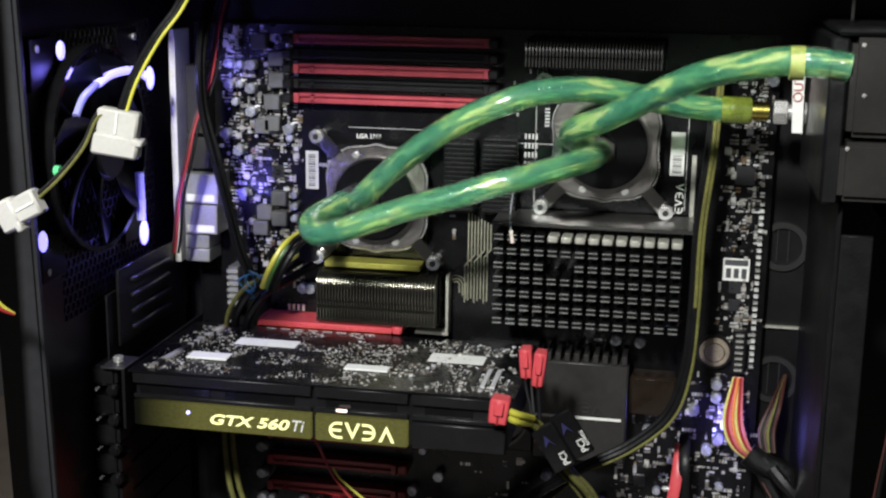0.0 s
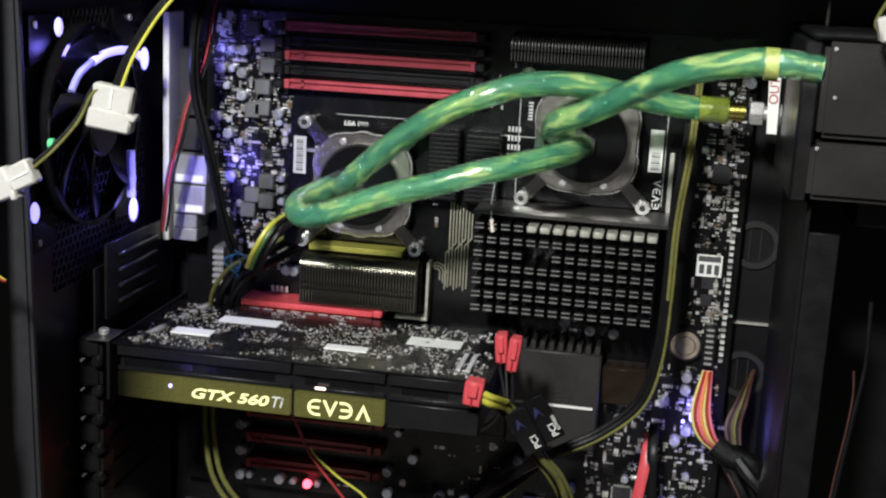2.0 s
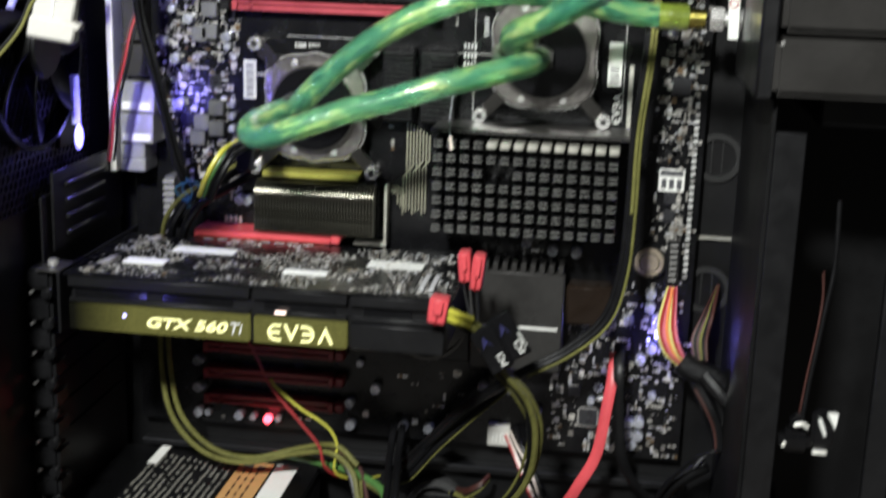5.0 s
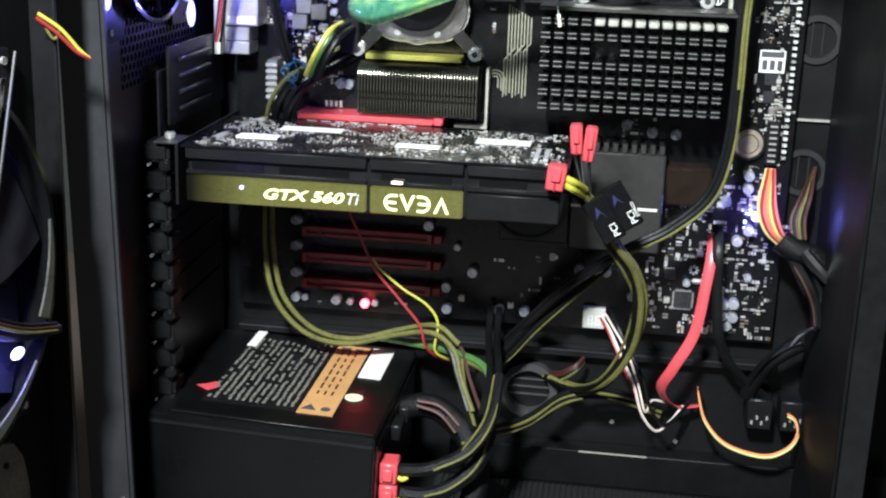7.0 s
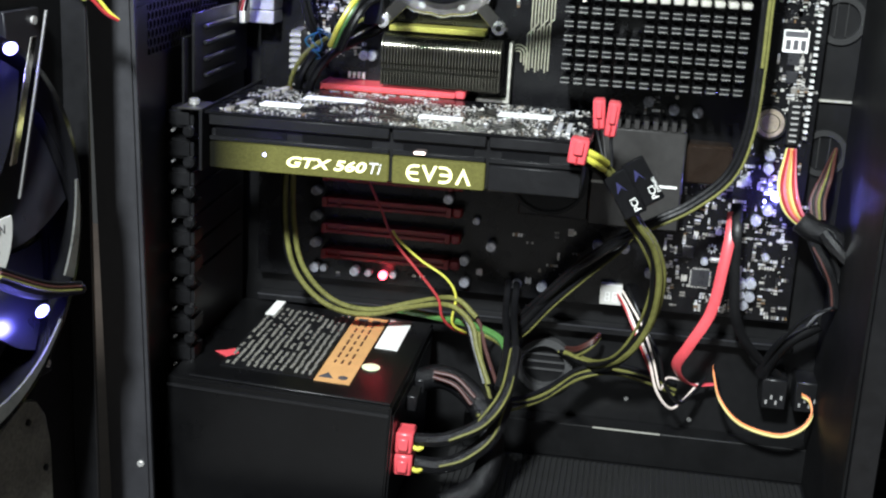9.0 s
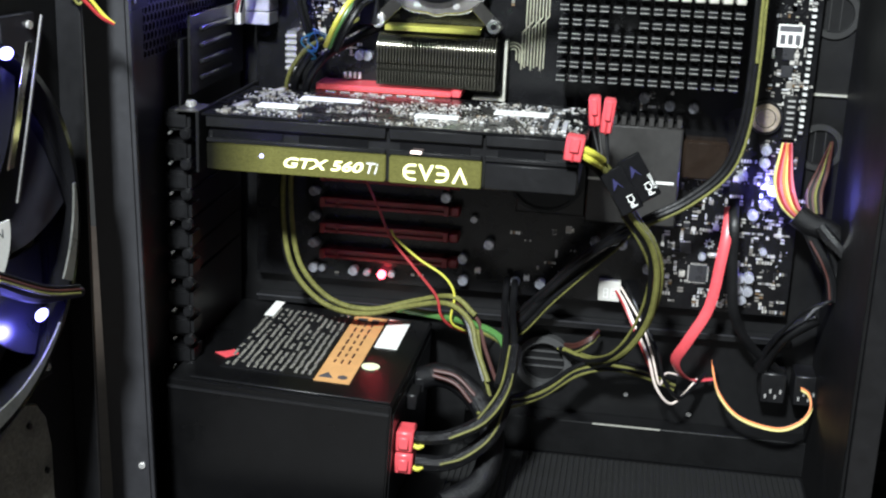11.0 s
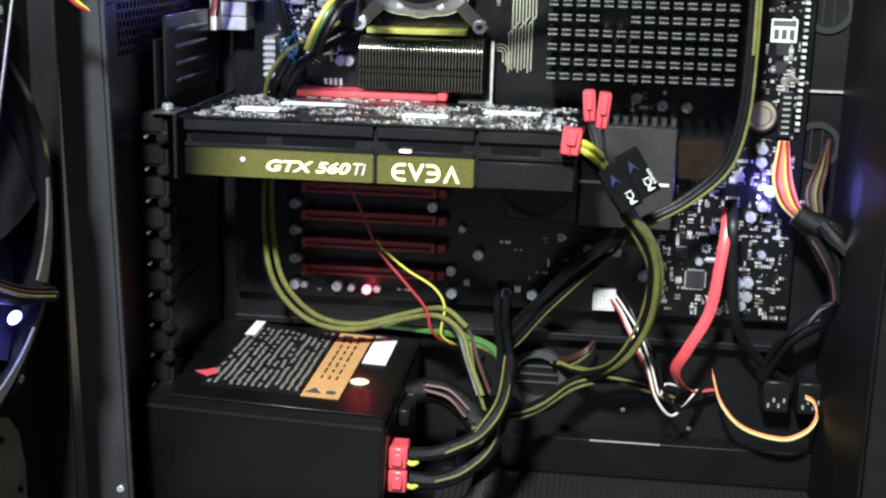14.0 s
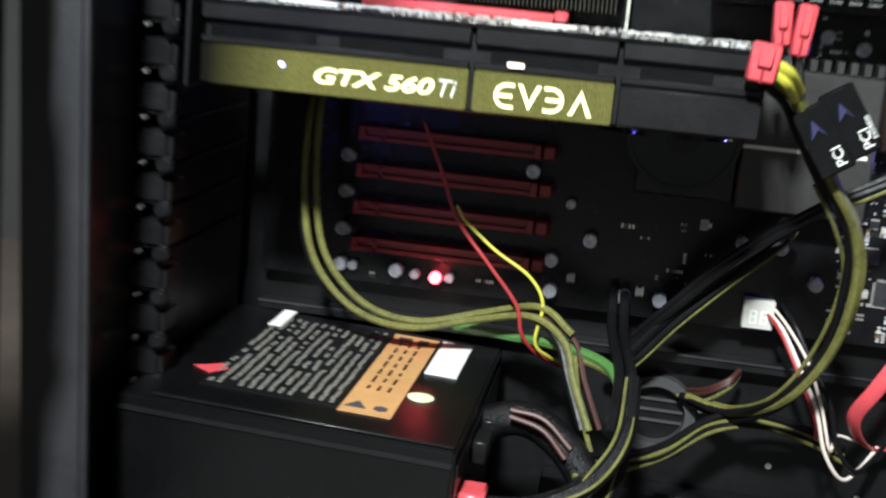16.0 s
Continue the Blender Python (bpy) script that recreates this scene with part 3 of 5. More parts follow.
for x, z in ((0.0431, 0.4469), (0.0424, 0.4312), (0.0424, 0.4154), (0.027, 0.4335), (0.0236, 0.3995), (0.0328, 0.388), (0.0354, 0.3577), (0.0694, 0.4043), (0.078, 0.2922), (0.0835, 0.2922),
             (0.144, 0.1926), (0.158, 0.1472), (0.159, 0.1307), (0.177, 0.1599), (0.1974, 0.1324), (0.216, 0.133), (0.0762, 0.1312), (0.2537, 0.1681), (0.2731, 0.1678), (0.2978, 0.2701), (0.314, 0.2694), (0.28, 0.2745),
             (0.366, 0.2435), (0.366, 0.2345), (0.352, 0.2245), (0.369, 0.2045), (0.362, 0.1965), (0.357, 0.1495), (0.364, 0.1505), (0.357, 0.1415), (0.364, 0.1405), (0.360, 0.134), (0.322, 0.207), (0.389, 0.447), (0.2925, 0.151)):
    cap(x, z)
for x, z in ((0.0341, 0.4339), (0.0305, 0.4215), (0.027, 0.447), (0.034, 0.447), (0.0404, 0.3824), (0.0719, 0.3582), (0.0720, 0.3501), (0.0721, 0.3416), (0.0694, 0.398), (0.165, 0.1775), (0.0862, 0.130), (0.105, 0.1303), (0.33, 0.163), (0.372, 0.17)):
    cap(x, z, True)
for zz in (0.1905, 0.1712, 0.1507, 0.1313):
    cap(0.0455, zz), cap(0.052 if zz < 0.14 else 0.0475, zz - 0.0005, True)

# chokes and chips
for x, z in ((0.0609, 0.4373), (0.0575, 0.4222), (0.0575, 0.4075), (0.0615, 0.3555), (0.0616, 0.3412), (0.049, 0.463), (0.061, 0.452), (0.0505, 0.4055), (0.051, 0.345), (0.048, 0.334)):
    part("choke", box(x - 0.0055, x + 0.0055, -0.0075, -0.0003, z - 0.0052, z + 0.0052, 0.0008), CHOKE, board)
for x, z, s in ((0.0595, 0.3735, 0.0045), (0.3285, 0.1495, 0.0062), (0.376, 0.385, 0.006), (0.374, 0.31, 0.004), (0.374, 0.298, 0.004), (0.318, 0.168, 0.004)):
    part("chip", box(x - s, x + s, -0.0014, -0.0002, z - s, z + s, 0.0002), CHIP, board)


# small soldered pieces
def bits(name, rects, seed, n, parent):
    """Rows of resistors, pin-lined chips and pads in small groups, as on a dense board."""
    r = random.Random(seed)
    cells = []
    areas = [(x1 - x0) * (z1 - z0) for x0, x1, z0, z1 in rects]
    for (x0, x1, z0, z1), a in zip(rects, areas):
        for _ in range(int(n * a / sum(areas) / 5)):
            x, z = round(r.uniform(x0, x1) / 0.0026) * 0.0026, round(r.uniform(z0, z1) / 0.0026) * 0.0026
            kind = r.random()
            if kind < 0.45:
                along, k = r.random() < 0.5, r.randint(2, 6)
                w, h = r.choice(((0.0008, 0.00045), (0.0006, 0.0004), (0.0011, 0.0006)))
                for i in range(k):
                    dx, dz = ((0, i * h * 3.2) if along else (i * h * 3.2, 0))
                    hw, hh = (w, h) if along else (h, w)
                    d = 0.0004
                    cells.append(((x + dx, -d, z + dz), (hw, d, hh)))
            elif kind < 0.6:
                s = r.choice((0.0011, 0.0016, 0.0021))
                cells.append(((x, -0.0006, z), (s, 0.0006, s * 0.8)))
                for i in range(4):
                    for sz in (-1, 1):
                        cells.append(((x - s + (i + 0.5) * s / 2, -0.0002, z + sz * s), (s * 0.13, 0.0002, s * 0.28)))
            elif kind < 0.8:
                w = r.uniform(0.0009, 0.002)
                cells.append(((x, -0.0007, z), (w, 0.0007, 0.0005)))
                cells.append(((x, -0.0007, z + 0.0022), (w, 0.0007, 0.0005)))
            else:
                for i in range(r.randint(2, 5)):
                    cells.append(((x + r.uniform(-0.003, 0.003), -0.0002, z + r.uniform(-0.003, 0.003)), (0.0003, 0.0002, 0.0003)))
    o = new(name, boxes_mesh(name, cells, SMD))
    o.parent = parent
    return tagged(o, kind="stuff")


bits("soldered_clutter", [(0.018, 0.075, 0.325, 0.47), (0.03, 0.078, 0.29, 0.33)], 3, 3000, board)
bits("soldered_clutter", [(0.362, 0.388, 0.33, 0.43), (0.364, 0.385, 0.27, 0.312), (0.368, 0.390, 0.43, 0.46)], 4, 1300, board)
bits("soldered_clutter", [(0.30, 0.318, 0.125, 0.178), (0.342, 0.388, 0.125, 0.178), (0.318, 0.342, 0.125, 0.138), (0.312, 0.345, 0.178, 0.218), (0.345, 0.388, 0.178, 0.25)], 5, 1350, board)
for k in range(11):
    for sx in (-1, 1):
        part("chip_leg", box(0.3285 + (k - 5) * 0.00105 - 0.0003, 0.3285 + (k - 5) * 0.00105 + 0.0003, -0.0007, -0.0002, 0.1495 + sx * 0.0066 - 0.0009, 0.1495 + sx * 0.0066 + 0.0009), STEEL, board)
        part("chip_leg", box(0.3285 + sx * 0.0066 - 0.0009, 0.3285 + sx * 0.0066 + 0.0009, -0.0007, -0.0002, 0.1495 + (k - 5) * 0.00105 - 0.0003, 0.1495 + (k - 5) * 0.00105 + 0.0003), STEEL, board)
part("crystal", box(0.333, 0.343, -0.0035, -0.0002, 0.1625, 0.1662, 0.0014, seg=3), STEEL, board, "bright steel crystal can")
for x, z in ((0.3345, 0.172), (0.342, 0.1405)):
    for k in range(8):
        a = math.pi * k / 4
        part("star_pad", sweep([(x + 0.0016 * math.cos(a), -0.0003, z + 0.0016 * math.sin(a)), (x + 0.0036 * math.cos(a), -0.0003, z + 0.0036 * math.sin(a))], 0.0005, seg=5, steps=1), SILK, board)
bits("soldered_clutter", [(0.165, 0.24, 0.13, 0.18), (0.04, 0.16, 0.124, 0.135), (0.213, 0.235, 0.40, 0.45)], 6, 100, board)
bits("soldered_clutter", [(0.26, 0.30, 0.265, 0.285), (0.178, 0.186, 0.33, 0.36), (0.085, 0.1, 0.372, 0.385)], 7, 70, board)

# pin headers along the edge
for k in range(26):
    z = 0.367 - k * 0.0044
    part("pin", box(0.3862, 0.3890, -0.004, -0.0002, z - 0.0009, z + 0.0009), SILK if k % 5 else STEEL, board)
header = part("pin_header", box(0.3745, 0.3835, -0.006, -0.0005, 0.252, 0.282, 0.0005), BLACK, board)
for k in range(7):
    part("pin", box(0.3765, 0.3815, -0.008, -0.006, 0.2545 + k * 0.004, 0.2557 + k * 0.004), STEEL, header)

# printed marks
for x0, x1, z0, z1 in ((0.11, 0.165, 0.4063, 0.4067), (0.2385, 0.2389, 0.355, 0.45), (0.2255, 0.25, 0.4, 0.4004), (0.338, 0.3384, 0.36, 0.445)):
    part("print_line", box(x0, x1, -0.0004, -0.0001, z0, z1), SILK, board)
for k in range(8):
    x, z0, z1 = 0.1925 + k * 0.0022, 0.288 + (k % 3) * 0.0015, 0.352 - k * 0.0012
    j = z0 + 0.026 + k * 0.0011
    part("trace", sweep([(x, -0.0002, z0), (x, -0.0002, j - 0.004), (x, -0.0002, j), (x + 0.0022, -0.0002, j + 0.0028), (x + 0.0022, -0.0002, j + 0.007), (x + 0.0022, -0.0002, z1)], 0.00055, seg=6, steps=5), TRACE, board)
for k in range(3):
    q = 0.0024 + k * 0.0022
    arc = [(0.1865 + q * math.sin(radians(a)), -0.0002, 0.3 + q * math.cos(radians(a))) for a in (-40, 0, 40, 80, 110)]
    part("trace", sweep(arc + [(0.1865 + q, -0.0002, 0.2945 - k * 0.002)], 0.00055, seg=6, steps=5), TRACE, board)
for x0, x1, n in ((0.179, 0.2005, 15), (0.2045, 0.2285, 15)):
    ribbed = part("heat_sink", box(x0, x1, -0.014, -0.0003, 0.3535, 0.403, 0.0008), ANOD, board, "black ribbed heat sink between the processors")
    for k in range(n):
        part("rib", box(x0 + 0.001, x1 - 0.001, -0.0168, -0.014, 0.3553 + k * 0.0031, 0.3567 + k * 0.0031, 0.0003), BLACK, ribbed)
for row in range(5):
    for k in range(4):
        x, z = 0.2315 + k * 0.0024, 0.405 - row * 0.0062
        part("print_pad", box(x, x + 0.0013, -0.0005, -0.0001, z - 0.0018, z + 0.0018), SILK, board)
for k in range(6):
    part("print_pad", box(0.2445, 0.2475, -0.0005, -0.0001, 0.412 + k * 0.0022, 0.4132 + k * 0.0022), SILK, board)
part("silver_border", box(0.1815, 0.1835, -0.012, -0.0002, 0.268, 0.309, 0.0003), EDGE, board, "thin bare metal rim")
part("silver_border", box(0.160, 0.1835, -0.012, -0.0002, 0.2665, 0.2685, 0.0003), EDGE, board, "thin bare metal rim")
writing("board_writing", "LGA 1366", 0.0042, pose(0.1245, -0.0003, 0.4005, 90), PAPER, board, bold=0.00015)
st = part("sticker", box(0.0795, 0.0885, -0.0006, -0.0001, 0.3625, 0.389), PAPER, board, "white barcode sticker")
for k in range(14):
    part("bar", box(0.0815, 0.0865, -0.0008, -0.0006, 0.3645 + k * 0.00165, 0.3645 + k * 0.00165 + (0.0006 if k % 3 else 0.001)), INK, st)
st = part("sticker", box(0.3275, 0.3365, -0.0006, -0.0001, 0.383, 0.4115), PAPER, board, "white barcode sticker")
for k in range(9):
    part("bar", box(0.329, 0.335, -0.0008, -0.0006, 0.3845 + k * 0.0014, 0.3845 + k * 0.0014 + (0.0005 if k % 3 else 0.0009)), INK, st)
part("metal_strip", box(0.3415, 0.3445, -0.002, -0.0002, 0.356, 0.397, 0.0003), EDGE, board, "narrow bare metal strip")
badge = part("badge", box(0.3655, 0.3825, -0.0006, -0.0001, 0.3145, 0.3297, 0.0001), PAPER, board, "white rounded badge with a dark top")
part("badge_top", box(0.3665, 0.3815, -0.0009, -0.0006, 0.325, 0.3288), INK, badge)
for x in (0.3675, 0.3725, 0.3775):
    part("badge_mark", box(x, x + 0.0033, -0.0009, -0.0006, 0.3165, 0.323), INK, badge)
cell = part("coin_cell", cyl((0.3632, -0.0045, 0.266), 0.0098, 0.0032, seg=32, bevel=0.0005), shader("tarnished_steel", (0.3, 0.25, 0.19), 0.35, 0.4, 0.35, 120), board, "round steel battery in a black holder")
part("cell_mark", ring((0.3632, 0.266), 0.0062, 0.0068, -0.0064, -0.0061, 28), CHROME, cell)
part("holder", ring((0.3632, 0.266), 0.0099, 0.0118, -0.0045, -0.0002, 32), BLACK, cell)
disp = part("code_display", box(0.2585, 0.2745, -0.007, -0.0005, 0.1245, 0.1400, 0.0006), WHITE, board, "white two-digit display")
for x in (0.2622, 0.2676):
    for dx, z0, z1 in ((0.0, 0.1275, 0.1345), (0.0028, 0.1275, 0.1345)):
        part("digit", box(x + dx, x + dx + 0.0007, -0.0075, -0.0073, z0, z1), PAPER, disp)
    for z in (0.1275, 0.1307, 0.1338):
        part("digit", box(x + 0.0007, x + 0.0028, -0.0075, -0.0073, z, z + 0.0007), PAPER, disp)
part("diode", cyl((0.0978, -0.006, 0.130), 0.0032, 0.005, seg=14, bevel=0.0008), REDLED, board, "glowing red diode")
part("diode", box(0.3705, 0.3765, -0.006, -0.0005, 0.2115, 0.218, 0.0012), WHITELED, board, "glowing blue-white diode")
for z in (0.2045, 0.209):
    part("diode", box(0.3655, 0.3675, -0.003, -0.0005, z, z + 0.0022, 0.0004), WHITELED, board, "glowing blue-white diode")


# ---- processor water blocks ----
def water_block(cx, cz, half_x, half_z):
    root = thing("water_block", "round black water block on a chrome bracket with four spring screws", "water block", "water blocks on the board")
    root.location = (cx, 0, cz)
    part("socket", box(-0.033, 0.033, -0.006, -0.0003, -0.033, 0.033, 0.0008), BLACK, root)
    out = []
    n = 96
    for i in range(n):
        a = 2 * math.pi * i / n
        k = abs(math.sin(2 * a))
        r = 0.0345 + 0.0085 * max(0.0, k - 0.35) + 0.0022 * math.cos(4 * a) * (abs(math.cos(2 * a)) ** 6) - 0.003 * (abs(math.cos(a)) ** 40)
        out.append((r * math.cos(a), r * math.sin(a)))
    plate = prism(out, -0.0168, -0.0125, 0.0011)
    part("bracket_rim", prism([(x * 1.022, z * 1.022) for x, z in out], -0.0155, -0.0128, 0.0003), STEEL, root, "thin bright outline of the mounting plate")
    part("bracket", plate, SMOKED, root, "smoked chrome mounting plate")
    part("pedestal", cyl((0, -0.0095, 0), 0.029, 0.0065, seg=40), BLACK, root)
    part("bezel", ring((0, 0), 0.0276, 0.0290, -0.0212, -0.0155, 64), CHROME, root, "thin bright ring")
    part("cap", cyl((0, -0.019, 0), 0.0274, 0.007, seg=48, bevel=0.0012), GLOSS, root, "gloss black round top")
    for sx in (-1, 1):
        for sz in (-1, 1):
            x, z = sx * half_x, sz * half_z
            d = Vector((x, 0, z)).normalized()
            q = Vector((-d.z, 0, d.x))
            i0, i1 = d * 0.036, Vector((x, 0, z)) + d * 0.005
            b = bmesh.new()
            w = 0.0046
            vs = [i0 + q * w, i1 + q * w, i1 - q * w, i0 - q * w]
            prism([(v.x, v.z) for v in vs], -0.0162, -0.0138, 0.0004, bm=b)
            part_slot = box(x - 0.0014, x + 0.0014, -0.0168, -0.0161, z - 0.0064, z + 0.0064)
            arm = part("arm", b, CHROME, root)
            part("slot", part_slot, BLACK, arm)
            part("screw_head", cyl((x, -0.0185, z), 0.0047, 0.006, seg=18, bevel=0.0008), STEEL, arm, "bright knurled screw")
            part("screw_hub", cyl((x, -0.0213, z), 0.002, 0.0012, seg=10), GREY, arm)
            part("spring", cyl((x, -0.0075, z), 0.003, 0.0125, seg=12), STEEL, arm)
    for a in (65, 115, 245, 295):
        x, z = 0.0325 * math.cos(radians(a)), 0.0325 * math.sin(radians(a))
        part("plate_screw", cyl((x, -0.0172, z), 0.0024, 0.0014, seg=12, bevel=0.0004), STEEL, root)
    return root


water_block(0.1335, 0.3605, 0.0405, 0.0415)
water_block(0.2860, 0.4030, 0.0405, 0.0415)


# ---- coolant tubes ----
def hose(label, pts, r=0.0078, collars=()):
    root = thing("coolant_tube", label, "tube", "coolant tubes")
    wall = part("tube_wall", sweep(pts, r, seg=24, steps=12), CLEAR, root, "clear plastic wall")
    wall.visible_shadow = False
    part("coolant", sweep(pts, r * 0.68, seg=20, steps=12, along=True), TUBE, root, "green fluorescent coolant")
    return root


hose("clear tube of green coolant arching up to the pump outlet", [(0.129, -0.024, 0.357), (0.1305, -0.05, 0.364), (0.143, -0.068, 0.377), (0.170, -0.082, 0.401), (0.190, -0.088, 0.416), (0.210, -0.090, 0.428), (0.231, -0.090, 0.437), (0.250, -0.085, 0.443), (0.271, -0.080, 0.445), (0.291, -0.073, 0.444), (0.314, -0.062, 0.439), (0.334, -0.052, 0.435), (0.352, -0.047, 0.433), (0.374, -0.045, 0.432)])
hose("clear tube of green coolant joining both water blocks", [(0.119, -0.024, 0.362), (0.110, -0.040, 0.358), (0.1035, -0.060, 0.3545), (0.107, -0.080, 0.352), (0.119, -0.095, 0.352), (0.141, -0.1, 0.3595), (0.171, -0.1, 0.371), (0.2, -0.1, 0.38), (0.227, -0.098, 0.389), (0.247, -0.092, 0.394), (0.267, -0.080, 0.399), (0.280, -0.058, 0.401), (0.2845, -0.024, 0.401)])
hose("clear tube of green coolant rising into the bay reservoir", [(0.275, -0.024, 0.408), (0.268, -0.048, 0.411), (0.271, -0.070, 0.420), (0.289, -0.090, 0.429), (0.306, -0.105, 0.439), (0.322, -0.120, 0.449), (0.338, -0.135, 0.458), (0.350, -0.145, 0.463), (0.368, -0.155, 0.468), (0.385, -0.162, 0.471), (0.399, -0.165, 0.471), (0.4165, -0.166, 0.469)])
for x, y, z in ((0.129, -0.0265, 0.357), (0.119, -0.0265, 0.362), (0.2845, -0.0265, 0.401), (0.275, -0.0265, 0.408)):
    f = thing("hose_fitting", "dark barbed hose fitting on the water block", "fitting", "hose fittings", cyl((x, y, z), 0.0092, 0.007, seg=6, bevel=0.0006), GREY)
# outlet fitting at the pump
outlet = thing("outlet_fitting", "brass and nickel outlet fitting with a white tag", "fitting")
part("hose_end", cyl((0.366, -0.045, 0.432), 0.0086, 0.018, "x", 20, bevel=0.001), YELLOWTUBE, outlet, "yellow clear hose end")
part("barb", cyl((0.379, -0.045, 0.432), 0.0058, 0.012, "x", 16), BRASS, outlet)
for k in range(3):
    part("barb_ring", cyl((0.3775 + k * 0.003, -0.045, 0.432), 0.0066, 0.0014, "x", 16, bevel=0.0004), BRASS, outlet)
part("nut", cyl((0.392, -0.045, 0.432), 0.0078, 0.008, "x", 6, bevel=0.0005), STEEL, outlet)
part("nut", cyl((0.409, -0.045, 0.432), 0.0078, 0.008, "x", 6, bevel=0.0005), STEEL, outlet)
part("pipe", cyl((0.4045, -0.045, 0.432), 0.005, 0.028, "x", 14), STEEL, outlet)
tag = part("tag", prism([(0.3965, 0.459), (0.4035, 0.459), (0.4045, 0.421), (0.3985, 0.421)], -0.057, -0.0565), PAPER, outlet, "white paper tag")
writing("tag_writing", "OUT", 0.0078, pose(0.4008, -0.0574, 0.4475, 90, 0, 0) @ pose(0, 0, 0, 0, 0, 90), REDW, outlet)
thing("tube_tag", "yellow paper tag wrapped round the tube", "tag", "", cyl((0.3905, -0.1625, 0.4695), 0.0081, 0.007, "x", 20), shader("pale_yellow_paper", (0.22, 0.25, 0.07), 0.5))


# ---- bay reservoir and drive cage ----
bay = thing("bay_reservoir", "two stacked anthracite metal bay units with screws", "reservoir")
part("upper_shell", box(0.4165, 0.56, -0.17, -0.03, 0.434, 0.484, 0.003, seg=2), BAYGREY, bay)
part("upper_lid", box(0.409, 0.56, -0.166, -0.03, 0.4845, 0.4895, 0.002), BLACK, bay)
part("lower_shell", box(0.4145, 0.56, -0.17, -0.03, 0.401, 0.4315, 0.003, seg=2), BAYGREY, bay)
part("side_plate", box(0.4065, 0.4160, -0.163, -0.03, 0.398, 0.484, 0.0015), BLACK, bay)
part("lowest_shell", box(0.444, 0.56, -0.14, -0.03, 0.382, 0.400, 0.002), BLACK, bay)
for x, z in ((0.4235, 0.4555), (0.4505, 0.4555), (0.4215, 0.4805), (0.4505, 0.4805), (0.4175, 0.4285)):
    part("screw", cyl((x, -0.1705, z), 0.0011, 0.0015, seg=10, bevel=0.0004), STEEL, bay)
cage = thing("drive_cage", "tall black steel drive cage with a vertical edge", "drive cage")
part("side", box(0.418, 0.4205, -0.15, 0.0105, 0.001, 0.396, 0.0005), FLOORBLACK, cage)
part("flange", box(0.4205, 0.437, -0.152, -0.149, 0.001, 0.38, 0.0006), BLACK, cage)
part("rail", box(0.486, 0.50, -0.156, -0.149, 0.001, 0.38, 0.001), SATIN, cage)
part("back", box(0.56, 0.562, -0.15, 0.0, 0.001, 0.38), SATIN, cage)

# tray details beside the board
for z in (0.337, 0.245):
    g = ring((0.4035, z), 0.0125, 0.0165, 0.0095, 0.0118, 36)
    for sx in (0.6, -0.6):
        box(0.4035 + sx * 0.006 - 0.0004, 0.4035 + sx * 0.006 + 0.0004, 0.0105, 0.0116, z - 0.011, z + 0.011, bm=g)
    thing("cable_grommet", "round black rubber cable grommet in the tray", "grommet", "cable grommets", g, RUBBER)
thing("tray_lip", "bare pressed lip across the tray", "lip", "", box(0.394, 0.4175, 0.0085, 0.0118, 0.2815, 0.2828), EDGE)
g = ring((0.2215, 0.068), 0.016, 0.0215, 0.003, 0.0115, 40)
for k in range(3):
    box(0.2065, 0.2365, 0.0102, 0.0114, 0.062 + k * 0.006, 0.0634 + k * 0.006, bm=g)
thing("cable_grommet", "large grey rubber cable grommet under the board", "grommet", "cable grommets", g, shader("worn_rubber", (0.028, 0.028, 0.028), 0.6, 0, 0.2, 80, 0.1))
for x, z in ((0.243, 0.098), (0.252, 0.098), (0.2455, 0.072), (0.285, 0.046), (0.333, 0.0345), (0.437, 0.05)):
    thing("screw", "small bright screw in the tray", "screw", "screws in the tray", cyl((x, 0.011, z), 0.0018, 0.002, seg=10, bevel=0.0004), STEEL)


# ---- graphics card ----
card = thing("graphics_card", "long black graphics card with a lit olive fascia", "graphics card")
CZ = 0.2692
part("circuit_board", box(0.006, 0.2470, -0.138, -0.0287, CZ - 0.0016, CZ, 0.0002), PCB, card)
part("edge_contacts", box(0.055, 0.145, -0.0287, -0.0235, CZ - 0.0014, CZ - 0.0002), BRASS, card)
part("shroud", box(0.0085, 0.2425, -0.1335, -0.031, 0.2325, CZ - 0.0022, 0.0015), BLACK, card)
# front rail with its vents
for x0, x1 in ((0.0085, 0.1235), (0.1255, 0.1835), (0.1855, 0.2425)):
    part("front_rail", box(x0, x1, -0.1375, -0.1336, 0.2605, CZ - 0.0018, 0.0006), SATIN, card)
    part("vent_sill", box(x0, x1, -0.1365, -0.1336, 0.2505, 0.2535, 0.0006), SATIN, card)
for x0, x1 in ((0.012, 0.058), (0.068, 0.112), (0.132, 0.176), (0.193, 0.222)):
    part("vent", box(x0, x1, -0.1345, -0.1337, 0.2537, 0.2585), GLOSS, card)
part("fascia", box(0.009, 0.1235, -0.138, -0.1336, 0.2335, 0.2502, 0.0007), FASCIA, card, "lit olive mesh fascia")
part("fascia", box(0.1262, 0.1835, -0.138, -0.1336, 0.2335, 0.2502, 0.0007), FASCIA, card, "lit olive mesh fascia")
part("end_panel", box(0.1855, 0.2425, -0.1375, -0.1336, 0.2335, 0.2498, 0.0008), SATIN, card)
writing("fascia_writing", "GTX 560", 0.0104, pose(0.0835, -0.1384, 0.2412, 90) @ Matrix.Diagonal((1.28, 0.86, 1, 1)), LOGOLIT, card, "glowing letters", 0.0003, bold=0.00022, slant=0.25)
